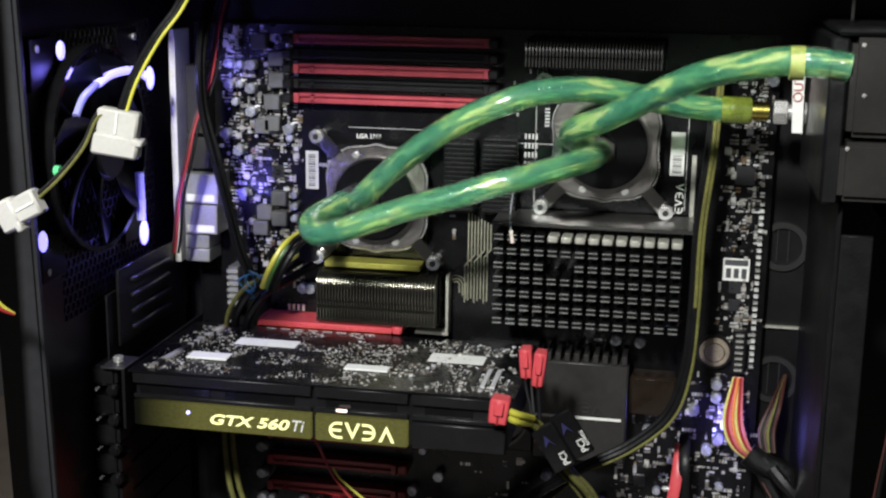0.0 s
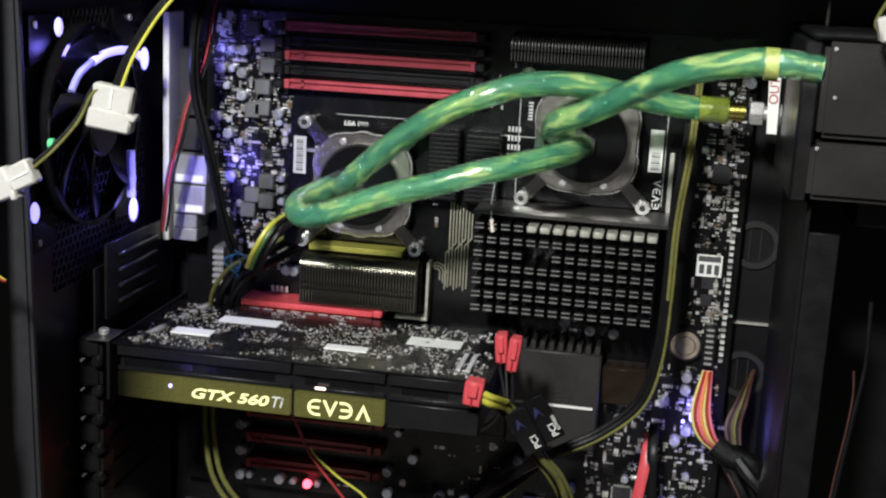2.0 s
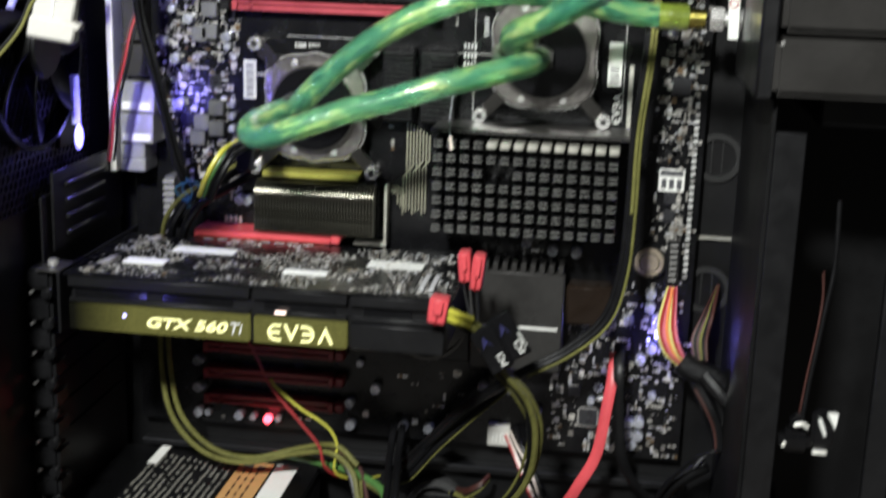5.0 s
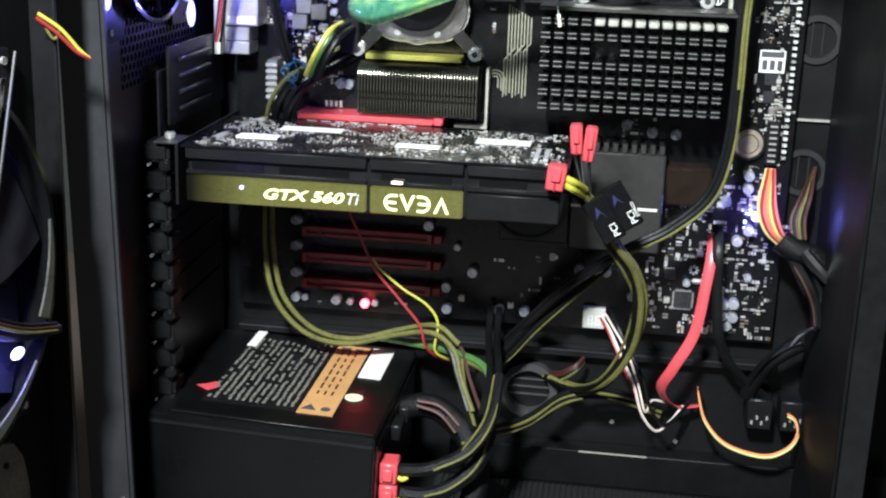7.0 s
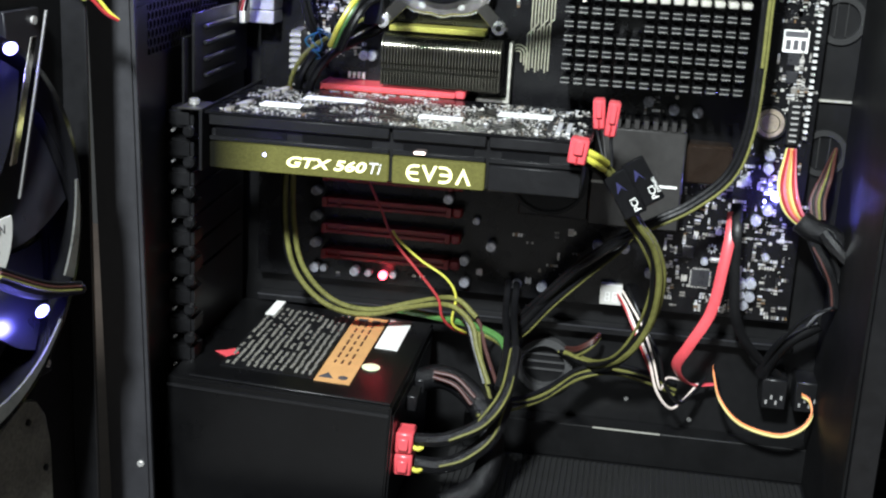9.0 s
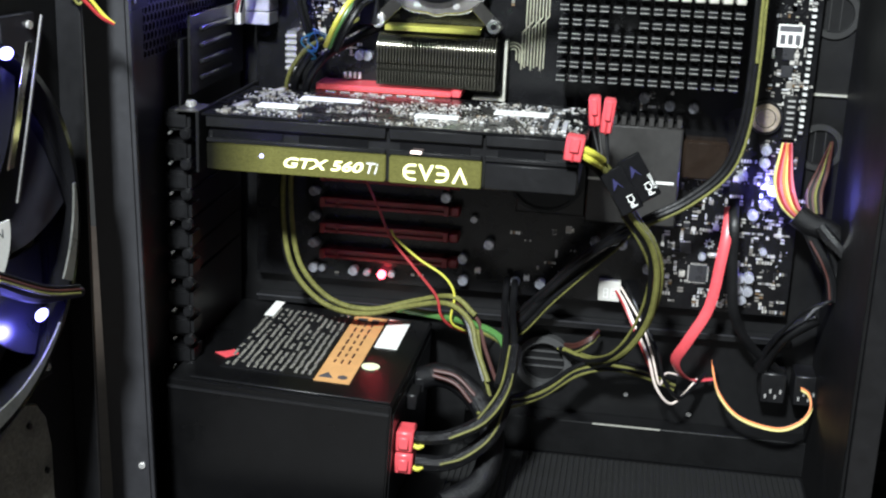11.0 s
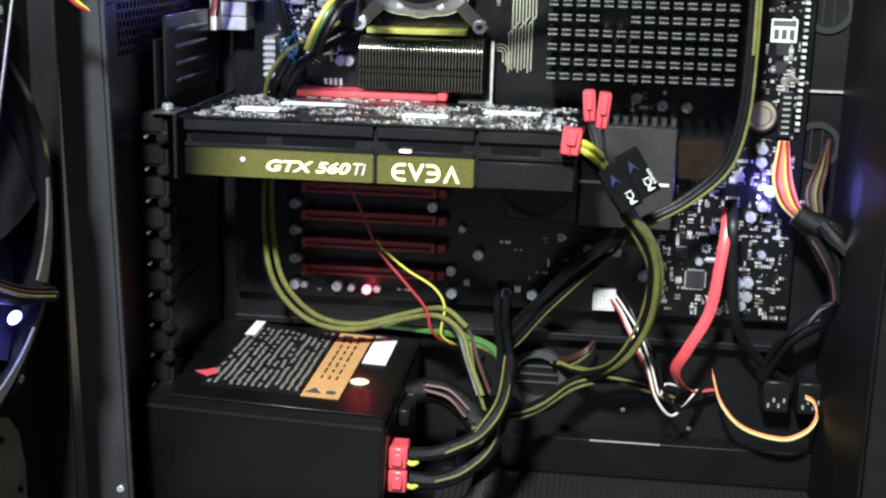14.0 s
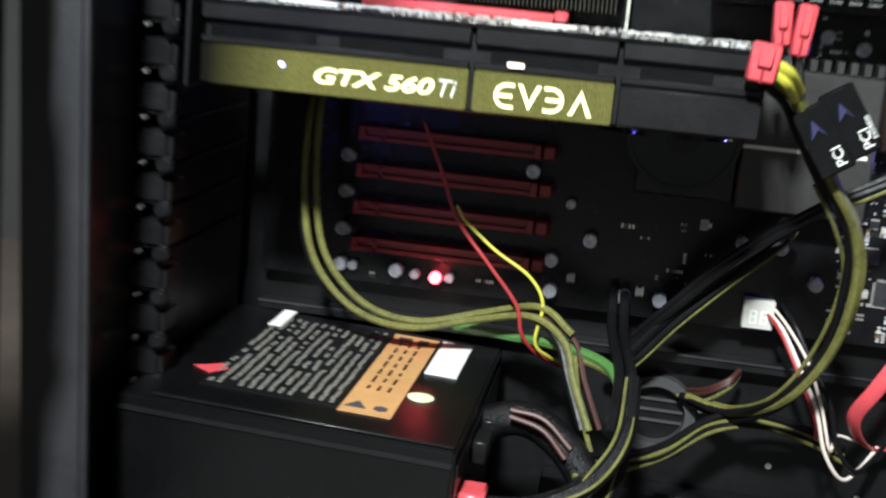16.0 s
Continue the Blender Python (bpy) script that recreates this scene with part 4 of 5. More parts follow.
writing("fascia_writing", "Ti", 0.0102, pose(0.1145, -0.1384, 0.2412, 90), PAPER, card, "pale letters", 0.0003, slant=0.25)


def maker_mark(parent, m, h, material, name="maker_mark"):
    """Four plain strokes in a row: stacked bars, a wedge, stacked bars, a wedge."""
    w = h * 0.92
    t = h * 0.14

    def bars(x, flip):
        """A rounded open bow with a bar across its middle."""
        b = bmesh.new()
        q = -1 if flip else 1
        ro, ri = h / 2, h / 2 - t
        n = 10
        end = 0.62
        arc = [math.pi * (k / n - 0.5) for k in range(n + 1)]
        outer = [(x - q * (w / 2 - ro * end) + q * ro * 0.96 * math.cos(a), ro * math.sin(a)) for a in arc]
        inner = [(x - q * (w / 2 - ro * end) + q * (ro * 0.96 - t) * math.cos(a), ri * math.sin(a)) for a in arc]
        tip = x - q * w / 2
        prism([(tip, -ro)] + outer + [(tip, ro), (tip, ri)] + inner[::-1] + [(tip, -ri)], 0, -0.0005, bm=b)
        m0, m1 = sorted((tip + q * t * 0.5, x + q * (w / 2 - t * 1.6)))
        box(m0, m1, -0.0005, 0, -t / 2, t / 2, bm=b)
        return b

    def wedge(x, up):
        s = 1 if up else -1
        return prism([(x - w / 2, -s * h / 2), (x, s * h / 2), (x + w / 2, -s * h / 2), (x + w / 2 - t * 1.3, -s * h / 2), (x, s * h / 2 - s * t * 2.4), (x - w / 2 + t * 1.3, -s * h / 2)], 0, -0.0005)

    for i, b in enumerate((bars(-1.65 * w, True), wedge(-0.5 * w, False), bars(0.62 * w, False), wedge(1.68 * w, True))):
        o = part(name, b, material, parent)
        o.matrix_basis = m


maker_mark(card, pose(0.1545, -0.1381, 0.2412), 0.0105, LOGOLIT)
maker_mark(board, pose(0.3345, -0.0006, 0.3675) @ pose(0, 0, 0, 0, -90, 0), 0.0052, PAPER, "printed_mark")
maker_mark(cover, pose(0.2775, -0.0242, 0.2265), 0.0075, GREY)
part("blue_spot", cyl((0.045, -0.1382, 0.2445), 0.0012, 0.001, seg=12), WHITELED, card, "small glowing blue spot")
part("warm_diode", box(0.1395, 0.1465, -0.139, -0.1376, 0.2528, 0.2546, 0.0005), shader("warm_diode", (0.9, 0.6, 0.5), 0.3, 0, 0, 60, emit=(1.0, 0.8, 0.7), strength=2.2), card, "small warm light")
part("blower", cyl((0.205, -0.085, 0.2315), 0.034, 0.006, "z", 44, bevel=0.002), GLOSS, card, "round black blower housing")
bracket = part("bracket", box(0.0035, 0.0055, -0.142, -0.012, 0.2315, 0.2705, 0.0003), SATIN, card, "dark steel end bracket")
part("tab", box(-0.010, 0.0055, -0.142, -0.118, CZ + 0.0005, CZ + 0.002, 0.0003), GREY, card)
part("bracket_screw", cyl((-0.003, -0.131, CZ + 0.004), 0.0034, 0.004, "z", 14, bevel=0.0006), STEEL, card)
# back of the card's board
r = random.Random(11)
cells = []
for _ in range(3200):
    x, y = round(r.uniform(0.012, 0.242) / 0.0013) * 0.0013, round(r.uniform(-0.134, -0.034) / 0.0013) * 0.0013
    if noise.noise((x * 45, y * 45, 0.3)) < -0.12:
        continue
    w, h = r.choice(((0.0007, 0.0004), (0.0004, 0.0007), (0.0005, 0.0003), (0.0011, 0.0006), (0.0003, 0.0005), (0.0003, 0.0003), (0.0003, 0.0003)))
    d = r.uniform(0.0001, 0.00035)
    cells.append(((x, y, CZ + d), (w * 0.75, h * 0.75, d)))
for k in range(11):
    cells.append(((0.1795 + k * 0.0024, -0.111 + k * 0.0055, CZ + 0.0008), (0.0011, 0.0016, 0.0004)))
for k in range(3):
    cells.append(((0.2195 + k * 0.006, -0.105, CZ + 0.0006), (0.0014, 0.017, 0.0006)))
for k in range(30):
    cells.append(((0.019 + k * 0.0005, -0.13 + k * 0.0036, CZ + 0.001), (0.002, 0.0013, 0.001)))
o = new("soldered_clutter", boxes_mesh("card_parts", cells, SMD))
o.parent = card
tagged(o, kind="stuff")
for x, y, w, h in ((0.072, -0.066, 0.021, 0.0075), (0.046, -0.103, 0.0135, 0.006), (0.150, -0.104, 0.014, 0.0045), (0.201, -0.071, 0.018, 0.009)):
    part("label_strip", box(x - w, x + w, y - h, y + h, CZ + 0.0003, CZ + 0.0016 if h < 0.007 else CZ + 0.0006, 0.0002), PAPER, card, "white paper label")
for k in range(8):
    part("solder_row", box(0.06 + k * 0.01, 0.067 + k * 0.01, -0.033, -0.0315, CZ + 0.0001, CZ + 0.0006), STEEL, card)
# the top slot stands open behind the card
for k in range(4):
    part("pin_row", box(0.066 + k * 0.0035, 0.068 + k * 0.0035, -0.0035, -0.0005, 0.2748, 0.2795), STEEL, board)


# ---- rear slot column ----
column = thing("slot_column", "column of black slot covers with thumb screws", "slot cover")
for k in range(7):
    z = 0.1445 + 0.0197 * k
    if k in (5, 6):
        continue
    part("cover", box(-0.0115, -0.0095, -0.118, -0.01, z - 0.009, z + 0.009, 0.0004), SATIN, column)
part("plate", box(-0.0135, -0.012, -0.125, 0.0, 0.095, 0.312, 0.0004), SATIN, column)
for k in range(9):
    z = 0.106 + 0.0197 * k
    c = part("clamp", box(-0.019, -0.002, -0.138, -0.118, z - 0.0068, z + 0.0062, 0.0022, seg=2), BLACK, column)
    part("thumb_screw", cyl((-0.0035, -0.1395, z - 0.008), 0.0036, 0.006, seg=14, bevel=0.001), BLACK, c)
    part("screw_tip", cyl((-0.014, -0.1395, z - 0.008), 0.0009, 0.004, seg=10), STEEL, c)
panel = thing("slot_panel", "ribbed black blanking panel above the card", "panel")
part("sheet", box(-0.0105, -0.0085, -0.115, -0.005, 0.276, 0.326, 0.0004), SATIN, panel)
for k in range(4):
    part("rib", box(-0.0085, -0.005, -0.1, -0.04, 0.283 + k * 0.0105, 0.2865 + k * 0.0105, 0.001), SATIN, panel)


# ---- rear fan ----
def fan_blade(r0, r1, a0, twist, seg=7):
    b = bmesh.new()
    rows = []
    for i in range(seg + 1):
        t = i / seg
        r = r0 + (r1 - r0) * t
        row = []
        for k in range(5):
            s = k / 4
            a = a0 + (s - 0.5) * (0.75 - 0.1 * t) + 0.35 * t
            row.append(b.verts.new((r * math.cos(a), (s - 0.5) * twist, r * math.sin(a))))
        rows.append(row)
    for p, q in zip(rows, rows[1:]):
        for k in range(4):
            b.faces.new((p[k], p[k + 1], q[k + 1], q[k]))
    got = bmesh.ops.extrude_face_region(b, geom=b.faces[:])
    bmesh.ops.translate(b, vec=(0, 0.0012, 0), verts=[v for v in got["geom"] if isinstance(v, bmesh.types.BMVert)])
    bmesh.ops.recalc_face_normals(b, faces=b.faces[:])
    return b


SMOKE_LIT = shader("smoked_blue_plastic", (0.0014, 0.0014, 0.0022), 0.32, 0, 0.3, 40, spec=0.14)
SMOKE = shader("smoked_clear_plastic", (0.007, 0.007, 0.0095), 0.3, 0, 0.2, 40, spec=0.35)


def case_fan(label, R, m, frame_half, blades=7, plastic=SMOKE, front=-0.0125, set_back=0.0):
    """Axis along -y of its own; faces the inside of the case."""
    root = thing("case_fan", label, "fan", "fans of the case")
    root.matrix_world = m
    b = ring((0, 0), R, R + 0.003, front, 0.0125, 56)
    part("ring", b, GLOSS, root)
    for sx in (-1, 1):
        for sz in (-1, 1):
            c = frame_half - 0.006
            part("corner", prism([(sx * frame_half, sz * (frame_half - 0.03)), (sx * frame_half, sz * frame_half), (sx * (frame_half - 0.03), sz * frame_half), (sx * R * 0.74, sz * R * 0.74)], 0.009, 0.0125, 0.0006), plastic, root)
            part("fan_screw", cyl((sx * c, 0.0085, sz * c), 0.0022, 0.002, seg=10), STEEL, root)
    part("hub", cyl((0, -0.002 + set_back, 0), R * 0.33, 0.018 - set_back, seg=36, bevel=0.002), BLACK, root)
    for k in range(blades):
        part("blade", fan_blade(R * 0.32, R * 0.96, 2 * math.pi * k / blades, 0.014), plastic, root).location.y = set_back
    for k in range(4):
        a = radians(45 + 90 * k)
        bb = sweep([(R * 0.3 * math.cos(a), 0.010, R * 0.3 * math.sin(a)), (R * 0.7 * math.cos(a + 0.1), 0.011, R * 0.7 * math.sin(a + 0.1)), (R * math.cos(a + 0.15), 0.011, R * math.sin(a + 0.15))], 0.0022)
        part("strut", bb, BLACK, root)
    return root


rear_fan = case_fan("black rear case fan with blue glowing diodes", 0.060, pose(-0.007, -0.126, 0.405, 0, 0, 90), 0.069, 7, SMOKE_LIT, 0.002, 0.0045)
for y, z, d, sx in ((-0.066, 0.442, -0.003, 1.1), (-0.084, 0.344, -0.003, 1.2), (-0.179, 0.467, -0.001, 0.8), (-0.194, 0.361, 0.008, 0.9)):
    part("diode", ball((y + 0.126, d, z - 0.405), (0.0042 * sx, 0.0022, 0.0068 * sx)), BLUELED, rear_fan, "glowing blue diode")
RIMGLOW = shader("rim_glow", (0.5, 0.5, 0.9), 0.3, 0, 0, 60, emit=(0.34, 0.3, 1.0), strength=2.6)
RIMGLOW_DIM = shader("rim_glow_dim", (0.3, 0.3, 0.6), 0.3, 0, 0, 60, emit=(0.16, 0.13, 0.9), strength=0.16)
part("rim_glow", sweep([(-0.011, -0.001, 0.0395), (0.006, -0.001, 0.0432), (0.028, -0.001, 0.0442), (0.046, -0.001, 0.0425), (0.060, -0.001, 0.0375)], 0.0026), RIMGLOW, rear_fan, "diode light on the rim drawn as a glowing strip")
part("rim_glow", sweep([(-0.039, -0.001, 0.024), (-0.030, -0.001, 0.0325), (-0.021, -0.001, 0.0365), (-0.011, -0.001, 0.0395)], 0.0022), RIMGLOW_DIM, rear_fan, "faint diode light on the rim drawn as a glowing strip")
part("reflection_strip", sweep([(0.043, -0.001, -0.053), (0.0435, -0.001, -0.04), (0.0425, -0.001, -0.022)], 0.003), RIMGLOW_DIM, rear_fan, "diode reflection on the frame drawn as a glowing strip")
part("small_diode", cyl((-0.085, -0.0125, 0.0), 0.003, 0.003, seg=12), GREENLED, rear_fan, "dim green diode")


# ---- power supply ----
PSUBLACK = shader("powder_black", (0.0022, 0.0022, 0.0024), 0.3, 0, 0.3, 25, 0.1, 1500, spec=0.22)
psu = thing("power_supply", "black power supply box with a printed label on top", "power supply")
psu.matrix_world = pose(0.1375, 0, 0.0955, 0, 2.2, 0) @ pose(-0.1375, 0, -0.0955)
part("body", box(-0.010, 0.1375, -0.166, -0.004, 0.006, 0.0955, 0.0012, seg=2), PSUBLACK, psu)
part("lid_edge", box(-0.010, 0.1365, -0.1672, -0.1662, 0.0885, 0.0905), SATIN, psu)
part("lid_lip", box(0.004, 0.136, -0.163, -0.1605, 0.0957, 0.0966, 0.0003), SATIN, psu)
for x in (0.0, 0.12):
    for y in (-0.15, -0.02):
        part("foot", box(x - 0.006, x + 0.006, y - 0.006, y + 0.006, -0.0052 if x < 0.1 else -0.0005, 0.006, 0.001), RUBBER, psu)
lab = part("label_sheet", box(0.0165, 0.0795, -0.139, -0.014, 0.0957, 0.0961), BLACK, psu, "black specification label")
orange = part("label_sheet", box(0.0805, 0.1045, -0.141, -0.0125, 0.0957, 0.0961), ORANGE, psu, "orange specification label")
# white tag, round seal and the red maker's mark
part("tag", box(0.1065, 0.1225, -0.070, -0.012, 0.0957, 0.0962), PAPER, psu, "white barcode tag")
part("tag", box(0.0165, 0.0235, -0.036, -0.0045, 0.0962, 0.0966), PAPER, psu, "white barcode tag")
part("seal", cyl((0.1115, -0.1065, 0.096), 0.0062, 0.0004, "z", 24), shader("pale_seal", (0.6, 0.65, 0.4), 0.5), psu, "pale round seal")
part("red_mark", prism([(-0.006, 0.0), (0.004, -0.007), (0.010, 0.002), (0.005, 0.009), (0.0, 0.004)], 0, -0.0004), RED, psu, "red printed mark").matrix_basis = pose(0.012, -0.117, 0.0958, 0, 0, 0) @ pose(0, 0, 0, 90, 0, 0) @ pose(0, 0, 0, 180, 0, 0)
r = random.Random(5)
cells = []
for col in range(13):
    x = 0.0195 + col * 0.0047
    y = -0.134
    while y < -0.02:
        w = r.uniform(0.0015, 0.006)
        if r.random() < 0.8:
            cells.append(((x + r.uniform(-0.0004, 0.0004), y + w / 2, 0.0963), (0.0010, w / 2, 0.00015)))
        y += w + r.uniform(0.0006, 0.002)
o = new("fine_print", boxes_mesh("fine_print", cells, shader("grey_print", (0.12, 0.115, 0.1), 0.6)))
o.parent = lab
tagged(o, kind="stuff")
cells = []
for row in range(7):
    y = -0.105 + row * 0.0125
    for col in range(3):
        cells.append(((0.0865 + col * 0.005, y, 0.0963), (0.0007, r.uniform(0.002, 0.005), 0.00015)))
o = new("fine_print", boxes_mesh("fine_print", cells, BROWNW))
o.parent = orange
tagged(o, kind="stuff")
part("warning_mark", prism([(-0.005, -0.004), (0.005, -0.004), (0, 0.005)], 0, -0.0003), INK, orange).matrix_basis = pose(0.087, -0.131, 0.0962, -90, 0, 0)
part("warning_mark", cyl((0.098, -0.132, 0.0963), 0.0035, 0.0003, "z", 6), INK, orange)
part("print_block", box(0.084, 0.091, -0.024, -0.018, 0.0962, 0.0965), INK, orange)
part("print_block", box(0.0945, 0.1, -0.026, -0.018, 0.0962, 0.0965), INK, orange)
for z in (0.042, 0.0575):
    pl = thing("modular_plug", "red modular plug in the power supply socket", "plug", "red plugs")
    part("shell", box(0.1376, 0.1495, -0.151, -0.134, z, z + 0.0145, 0.0012), RED, pl)
    part("clip", box(0.1400, 0.1470, -0.1535, -0.151, z + 0.003, z + 0.0115, 0.0008), RED, pl)
    part("yellow_wire", sweep([(0.1495, -0.147, z + 0.004), (0.1525, -0.147, z + 0.003), (0.1555, -0.145, z + 0.004)], 0.0016), YELLOW, pl)
part("socket_panel", box(0.1376, 0.1385, -0.16, -0.012, 0.014, 0.088), BLACK, psu)
for z in (0.072,):
    for y in (-0.115, -0.085):
        part("socket", box(0.1385, 0.146, y, y + 0.02, z, z + 0.011, 0.0008), BLACK, psu)


# ---- plugs and leads of the graphics card ----
def red_plug(x, y, z, tilt, w=0.0105, h=0.019, d=0.012):
    root = thing("power_plug", "red six-pin power plug", "plug", "red plugs")
    root.matrix_world = pose(x, y, z, 0, tilt, 0)
    part("shell", box(-w / 2, w / 2, -d / 2, d / 2, -h / 2, h / 2, 0.001), RED, root)
    part("clip", box(-w * 0.25, w * 0.25, -d / 2 - 0.002, -d / 2, -h * 0.1, h * 0.45, 0.0005), RED, root)
    part("groove", box(-0.0006, 0.0006, -d / 2 - 0.0004, -d / 2 + 0.0002, -h * 0.5, -h * 0.12), DARKRED, root)
    return root


red_plug(0.2398, -0.1445, 0.2650, 6, 0.0112, 0.0152)
red_plug(0.2490, -0.098, 0.2800, -4, 0.0075, 0.0185)
red_plug(0.2575, -0.102, 0.2780, 5, 0.0075, 0.0215)
PLUGWIRES = [(0.244, -0.138, 0.2595), (0.2545, -0.127, 0.252), (0.265, -0.115, 0.238), (0.278, -0.11, 0.216), (0.291, -0.1, 0.196), (0.297, -0.09, 0.171), (0.294, -0.075, 0.136), (0.28, -0.06, 0.106), (0.259, -0.03, 0.086), (0.237, -0.004, 0.083)]
cable("power_lead", "black and dull yellow power lead of the graphics card", [
    ("olive_wire", PLUGWIRES, 0.0022, OLIVE),
    ("olive_wire", shifted(wobble(PLUGWIRES, 2, 0.0012), (0.002, 0.0035, 0.001)), 0.0014, OLIVE),
    ("black_wire", shifted(wobble(PLUGWIRES, 3, 0.0015), (-0.003, 0.003, -0.002)), 0.0019, BLACKW),
    ("olive_wire", shifted(wobble(PLUGWIRES[3:], 4, 0.0015), (-0.006, 0.006, -0.001)), 0.0010, OLIVE),
    ("black_wire", shifted(wobble(PLUGWIRES, 5, 0.0015), (0.0, 0.004, -0.003)), 0.002, BLACKW)])
cable("yellow_lead", "short bright yellow wires leaving the red plug", [
    ("yellow_wire", [(0.2442, -0.1465, 0.2655), (0.2512, -0.142, 0.2615), (0.257, -0.1265, 0.2545)], 0.0021, YELLOW),
    ("yellow_wire", [(0.2442, -0.1465, 0.2615), (0.2502, -0.142, 0.2572), (0.2555, -0.1265, 0.251)], 0.0021, YELLOW)])
cable("plug_lead", "thin black wires hanging from the spare red plugs", [
    ("black_wire", [(0.248, -0.098, 0.271), (0.25, -0.105, 0.266), (0.255, -0.113, 0.252)], 0.0011, BLACKW),
    ("pale_wire", [(0.252, -0.099, 0.2715), (0.2535, -0.106, 0.266), (0.256, -0.113, 0.252)], 0.0007, GREY),
    ("black_wire", [(0.2575, -0.102, 0.268), (0.258, -0.108, 0.264), (0.26, -0.115, 0.25)], 0.0011, BLACKW)])


def sleeve_tag(x, y, z, roll, word_up):
    root = thing("cable_tag", "black cable sleeve tag printed with blue and white", "tag", "cable tags")
    root.matrix_world = pose(x, y, z, 0, roll, 0)
    part("wrap", box(-0.0075, 0.0075, -0.0015, 0.0015, -0.015, 0.015, 0.0008), GLOSS, root)
    part("blue_print", prism([(-0.004, 0.002), (-0.001, 0.0095), (0.0025, 0.001), (0.0, 0.005)], -0.0016, -0.0019), BLUEPRINT, root)
    writing("tag_writing", "PCI", 0.0060, pose(0.0030, -0.0017, -0.0085, 90) @ pose(0, 0, 0, 0, 0, 90), PAPER, root)
    if word_up:
        writing("tag_writing", "EXPRESS", 0.0027, pose(0.0065, -0.0017, -0.005, 90) @ pose(0, 0, 0, 0, 0, 90), PAPER, root)
    return root


sleeve_tag(0.2695, -0.122, 0.2355, -33, False)
sleeve_tag(0.2795, -0.119, 0.2435, -33, True)

# ---- wires about the board ----
LONG = [(0.356, -0.01, 0.46), (0.355, -0.03, 0.444), (0.353, -0.045, 0.403), (0.349, -0.05, 0.359), (0.3485, -0.055, 0.31), (0.346, -0.06, 0.27), (0.337, -0.06, 0.239), (0.314, -0.06, 0.216), (0.286, -0.06, 0.199), (0.25, -0.045, 0.168), (0.224, -0.03, 0.136), (0.201, -0.014, 0.106)]
cable("power_lead", "long black lead with one dull yellow wire", [
    ("black_wire", LONG, 0.0022, BLACKW), ("olive_wire", shifted(LONG[:9], (0.0022, -0.0018, -0.001)), 0.0010, OLIVE),
    ("black_wire", shifted(LONG, (-0.0028, 0.0018, 0.001)), 0.002, BLACKW), ("olive_wire", shifted(LONG[:5], (0.0, -0.003, 0.0)), 0.0013, OLIVE)])
LOOP = [(0.035, -0.03, 0.232), (0.035, -0.05, 0.215), (0.035, -0.05, 0.174), (0.043, -0.05, 0.141), (0.065, -0.05, 0.119), (0.093, -0.045, 0.112), (0.125, -0.04, 0.119), (0.154, -0.05, 0.127), (0.172, -0.06, 0.119), (0.179, -0.07, 0.103), (0.189, -0.08, 0.083)]
cable("power_lead", "looped dull yellow power wires behind the power supply", [
    ("olive_wire", LOOP, 0.0019, OLIVE), ("olive_wire", shifted(wobble(LOOP[:9], 8, 0.001), (0.0045, 0.002, 0.004)), 0.0019, OLIVE),
    ("brown_wire", shifted(LOOP[6:], (0.005, 0.004, 0.0)), 0.0014, BROWNW), ("black_wire", shifted(wobble(LOOP, 9, 0.001), (-0.003, 0.004, -0.001)), 0.002, BLACKW)])
GREENLINE = [(0.112, -0.012, 0.106), (0.117, -0.02, 0.109), (0.144, -0.03, 0.11), (0.171, -0.05, 0.114), (0.194, -0.07, 0.113), (0.202, -0.09, 0.105), (0.199, -0.1, 0.096)]
cable("power_lead", "green and dull yellow wires curling to the red plugs", [
    ("green_wire", GREENLINE, 0.0027, GREENW), ("olive_wire", shifted(wobble(GREENLINE[3:], 1, 0.001), (0.003, -0.003, -0.003)), 0.0019, OLIVE),
    ("olive_wire", [(0.178, -0.06, 0.112), (0.181, -0.068, 0.1), (0.186, -0.075, 0.085), (0.193, -0.085, 0.07)], 0.0013, OLIVE)])
HARNESS = [(0.198, -0.01, 0.135), (0.2, -0.04, 0.121), (0.206, -0.085, 0.112), (0.205, -0.118, 0.095), (0.193, -0.138, 0.08), (0.171, -0.146, 0.0695), (0.15, -0.142, 0.0645)]
cable("sleeved_lead", "glossy black lead bending into the power supply plug", [("sleeve", HARNESS[:4], 0.0026, BLACKW), ("sleeve", shifted(HARNESS[:4], (-0.006, 0.001, 0.001)), 0.0025, BLACKW), ("braid", HARNESS[2:], 0.0046, SLEEVE), ("olive_wire", shifted(HARNESS[2:-1], (0.002, -0.0046, 0.001)), 0.0008, OLIVE), ("olive_wire", shifted(wobble(HARNESS[2:-2], 6, 0.001), (-0.003, -0.0040, 0.002)), 0.0008, OLIVE)])
BRAID = [(0.204, -0.105, 0.082), (0.198, -0.125, 0.065), (0.182, -0.135, 0.052), (0.166, -0.14, 0.047), (0.15, -0.142, 0.048)]
cable("sleeved_lead", "black braided lead on the case floor", [("sleeve", BRAID, 0.0055, SLEEVE), ("olive_wire", shifted(BRAID[:-1], (0.001, -0.0054, 0.002)), 0.0008, OLIVE)])
thing("sleeved_lead", "thick black braided main power lead", "cable", "cables in the case", sweep([(0.139, -0.075, 0.078), (0.155, -0.078, 0.084), (0.17, -0.08, 0.08), (0.186, -0.088, 0.068), (0.196, -0.1, 0.05), (0.192, -0.125, 0.03), (0.17, -0.14, 0.018)], 0.0085, seg=14), SLEEVE)
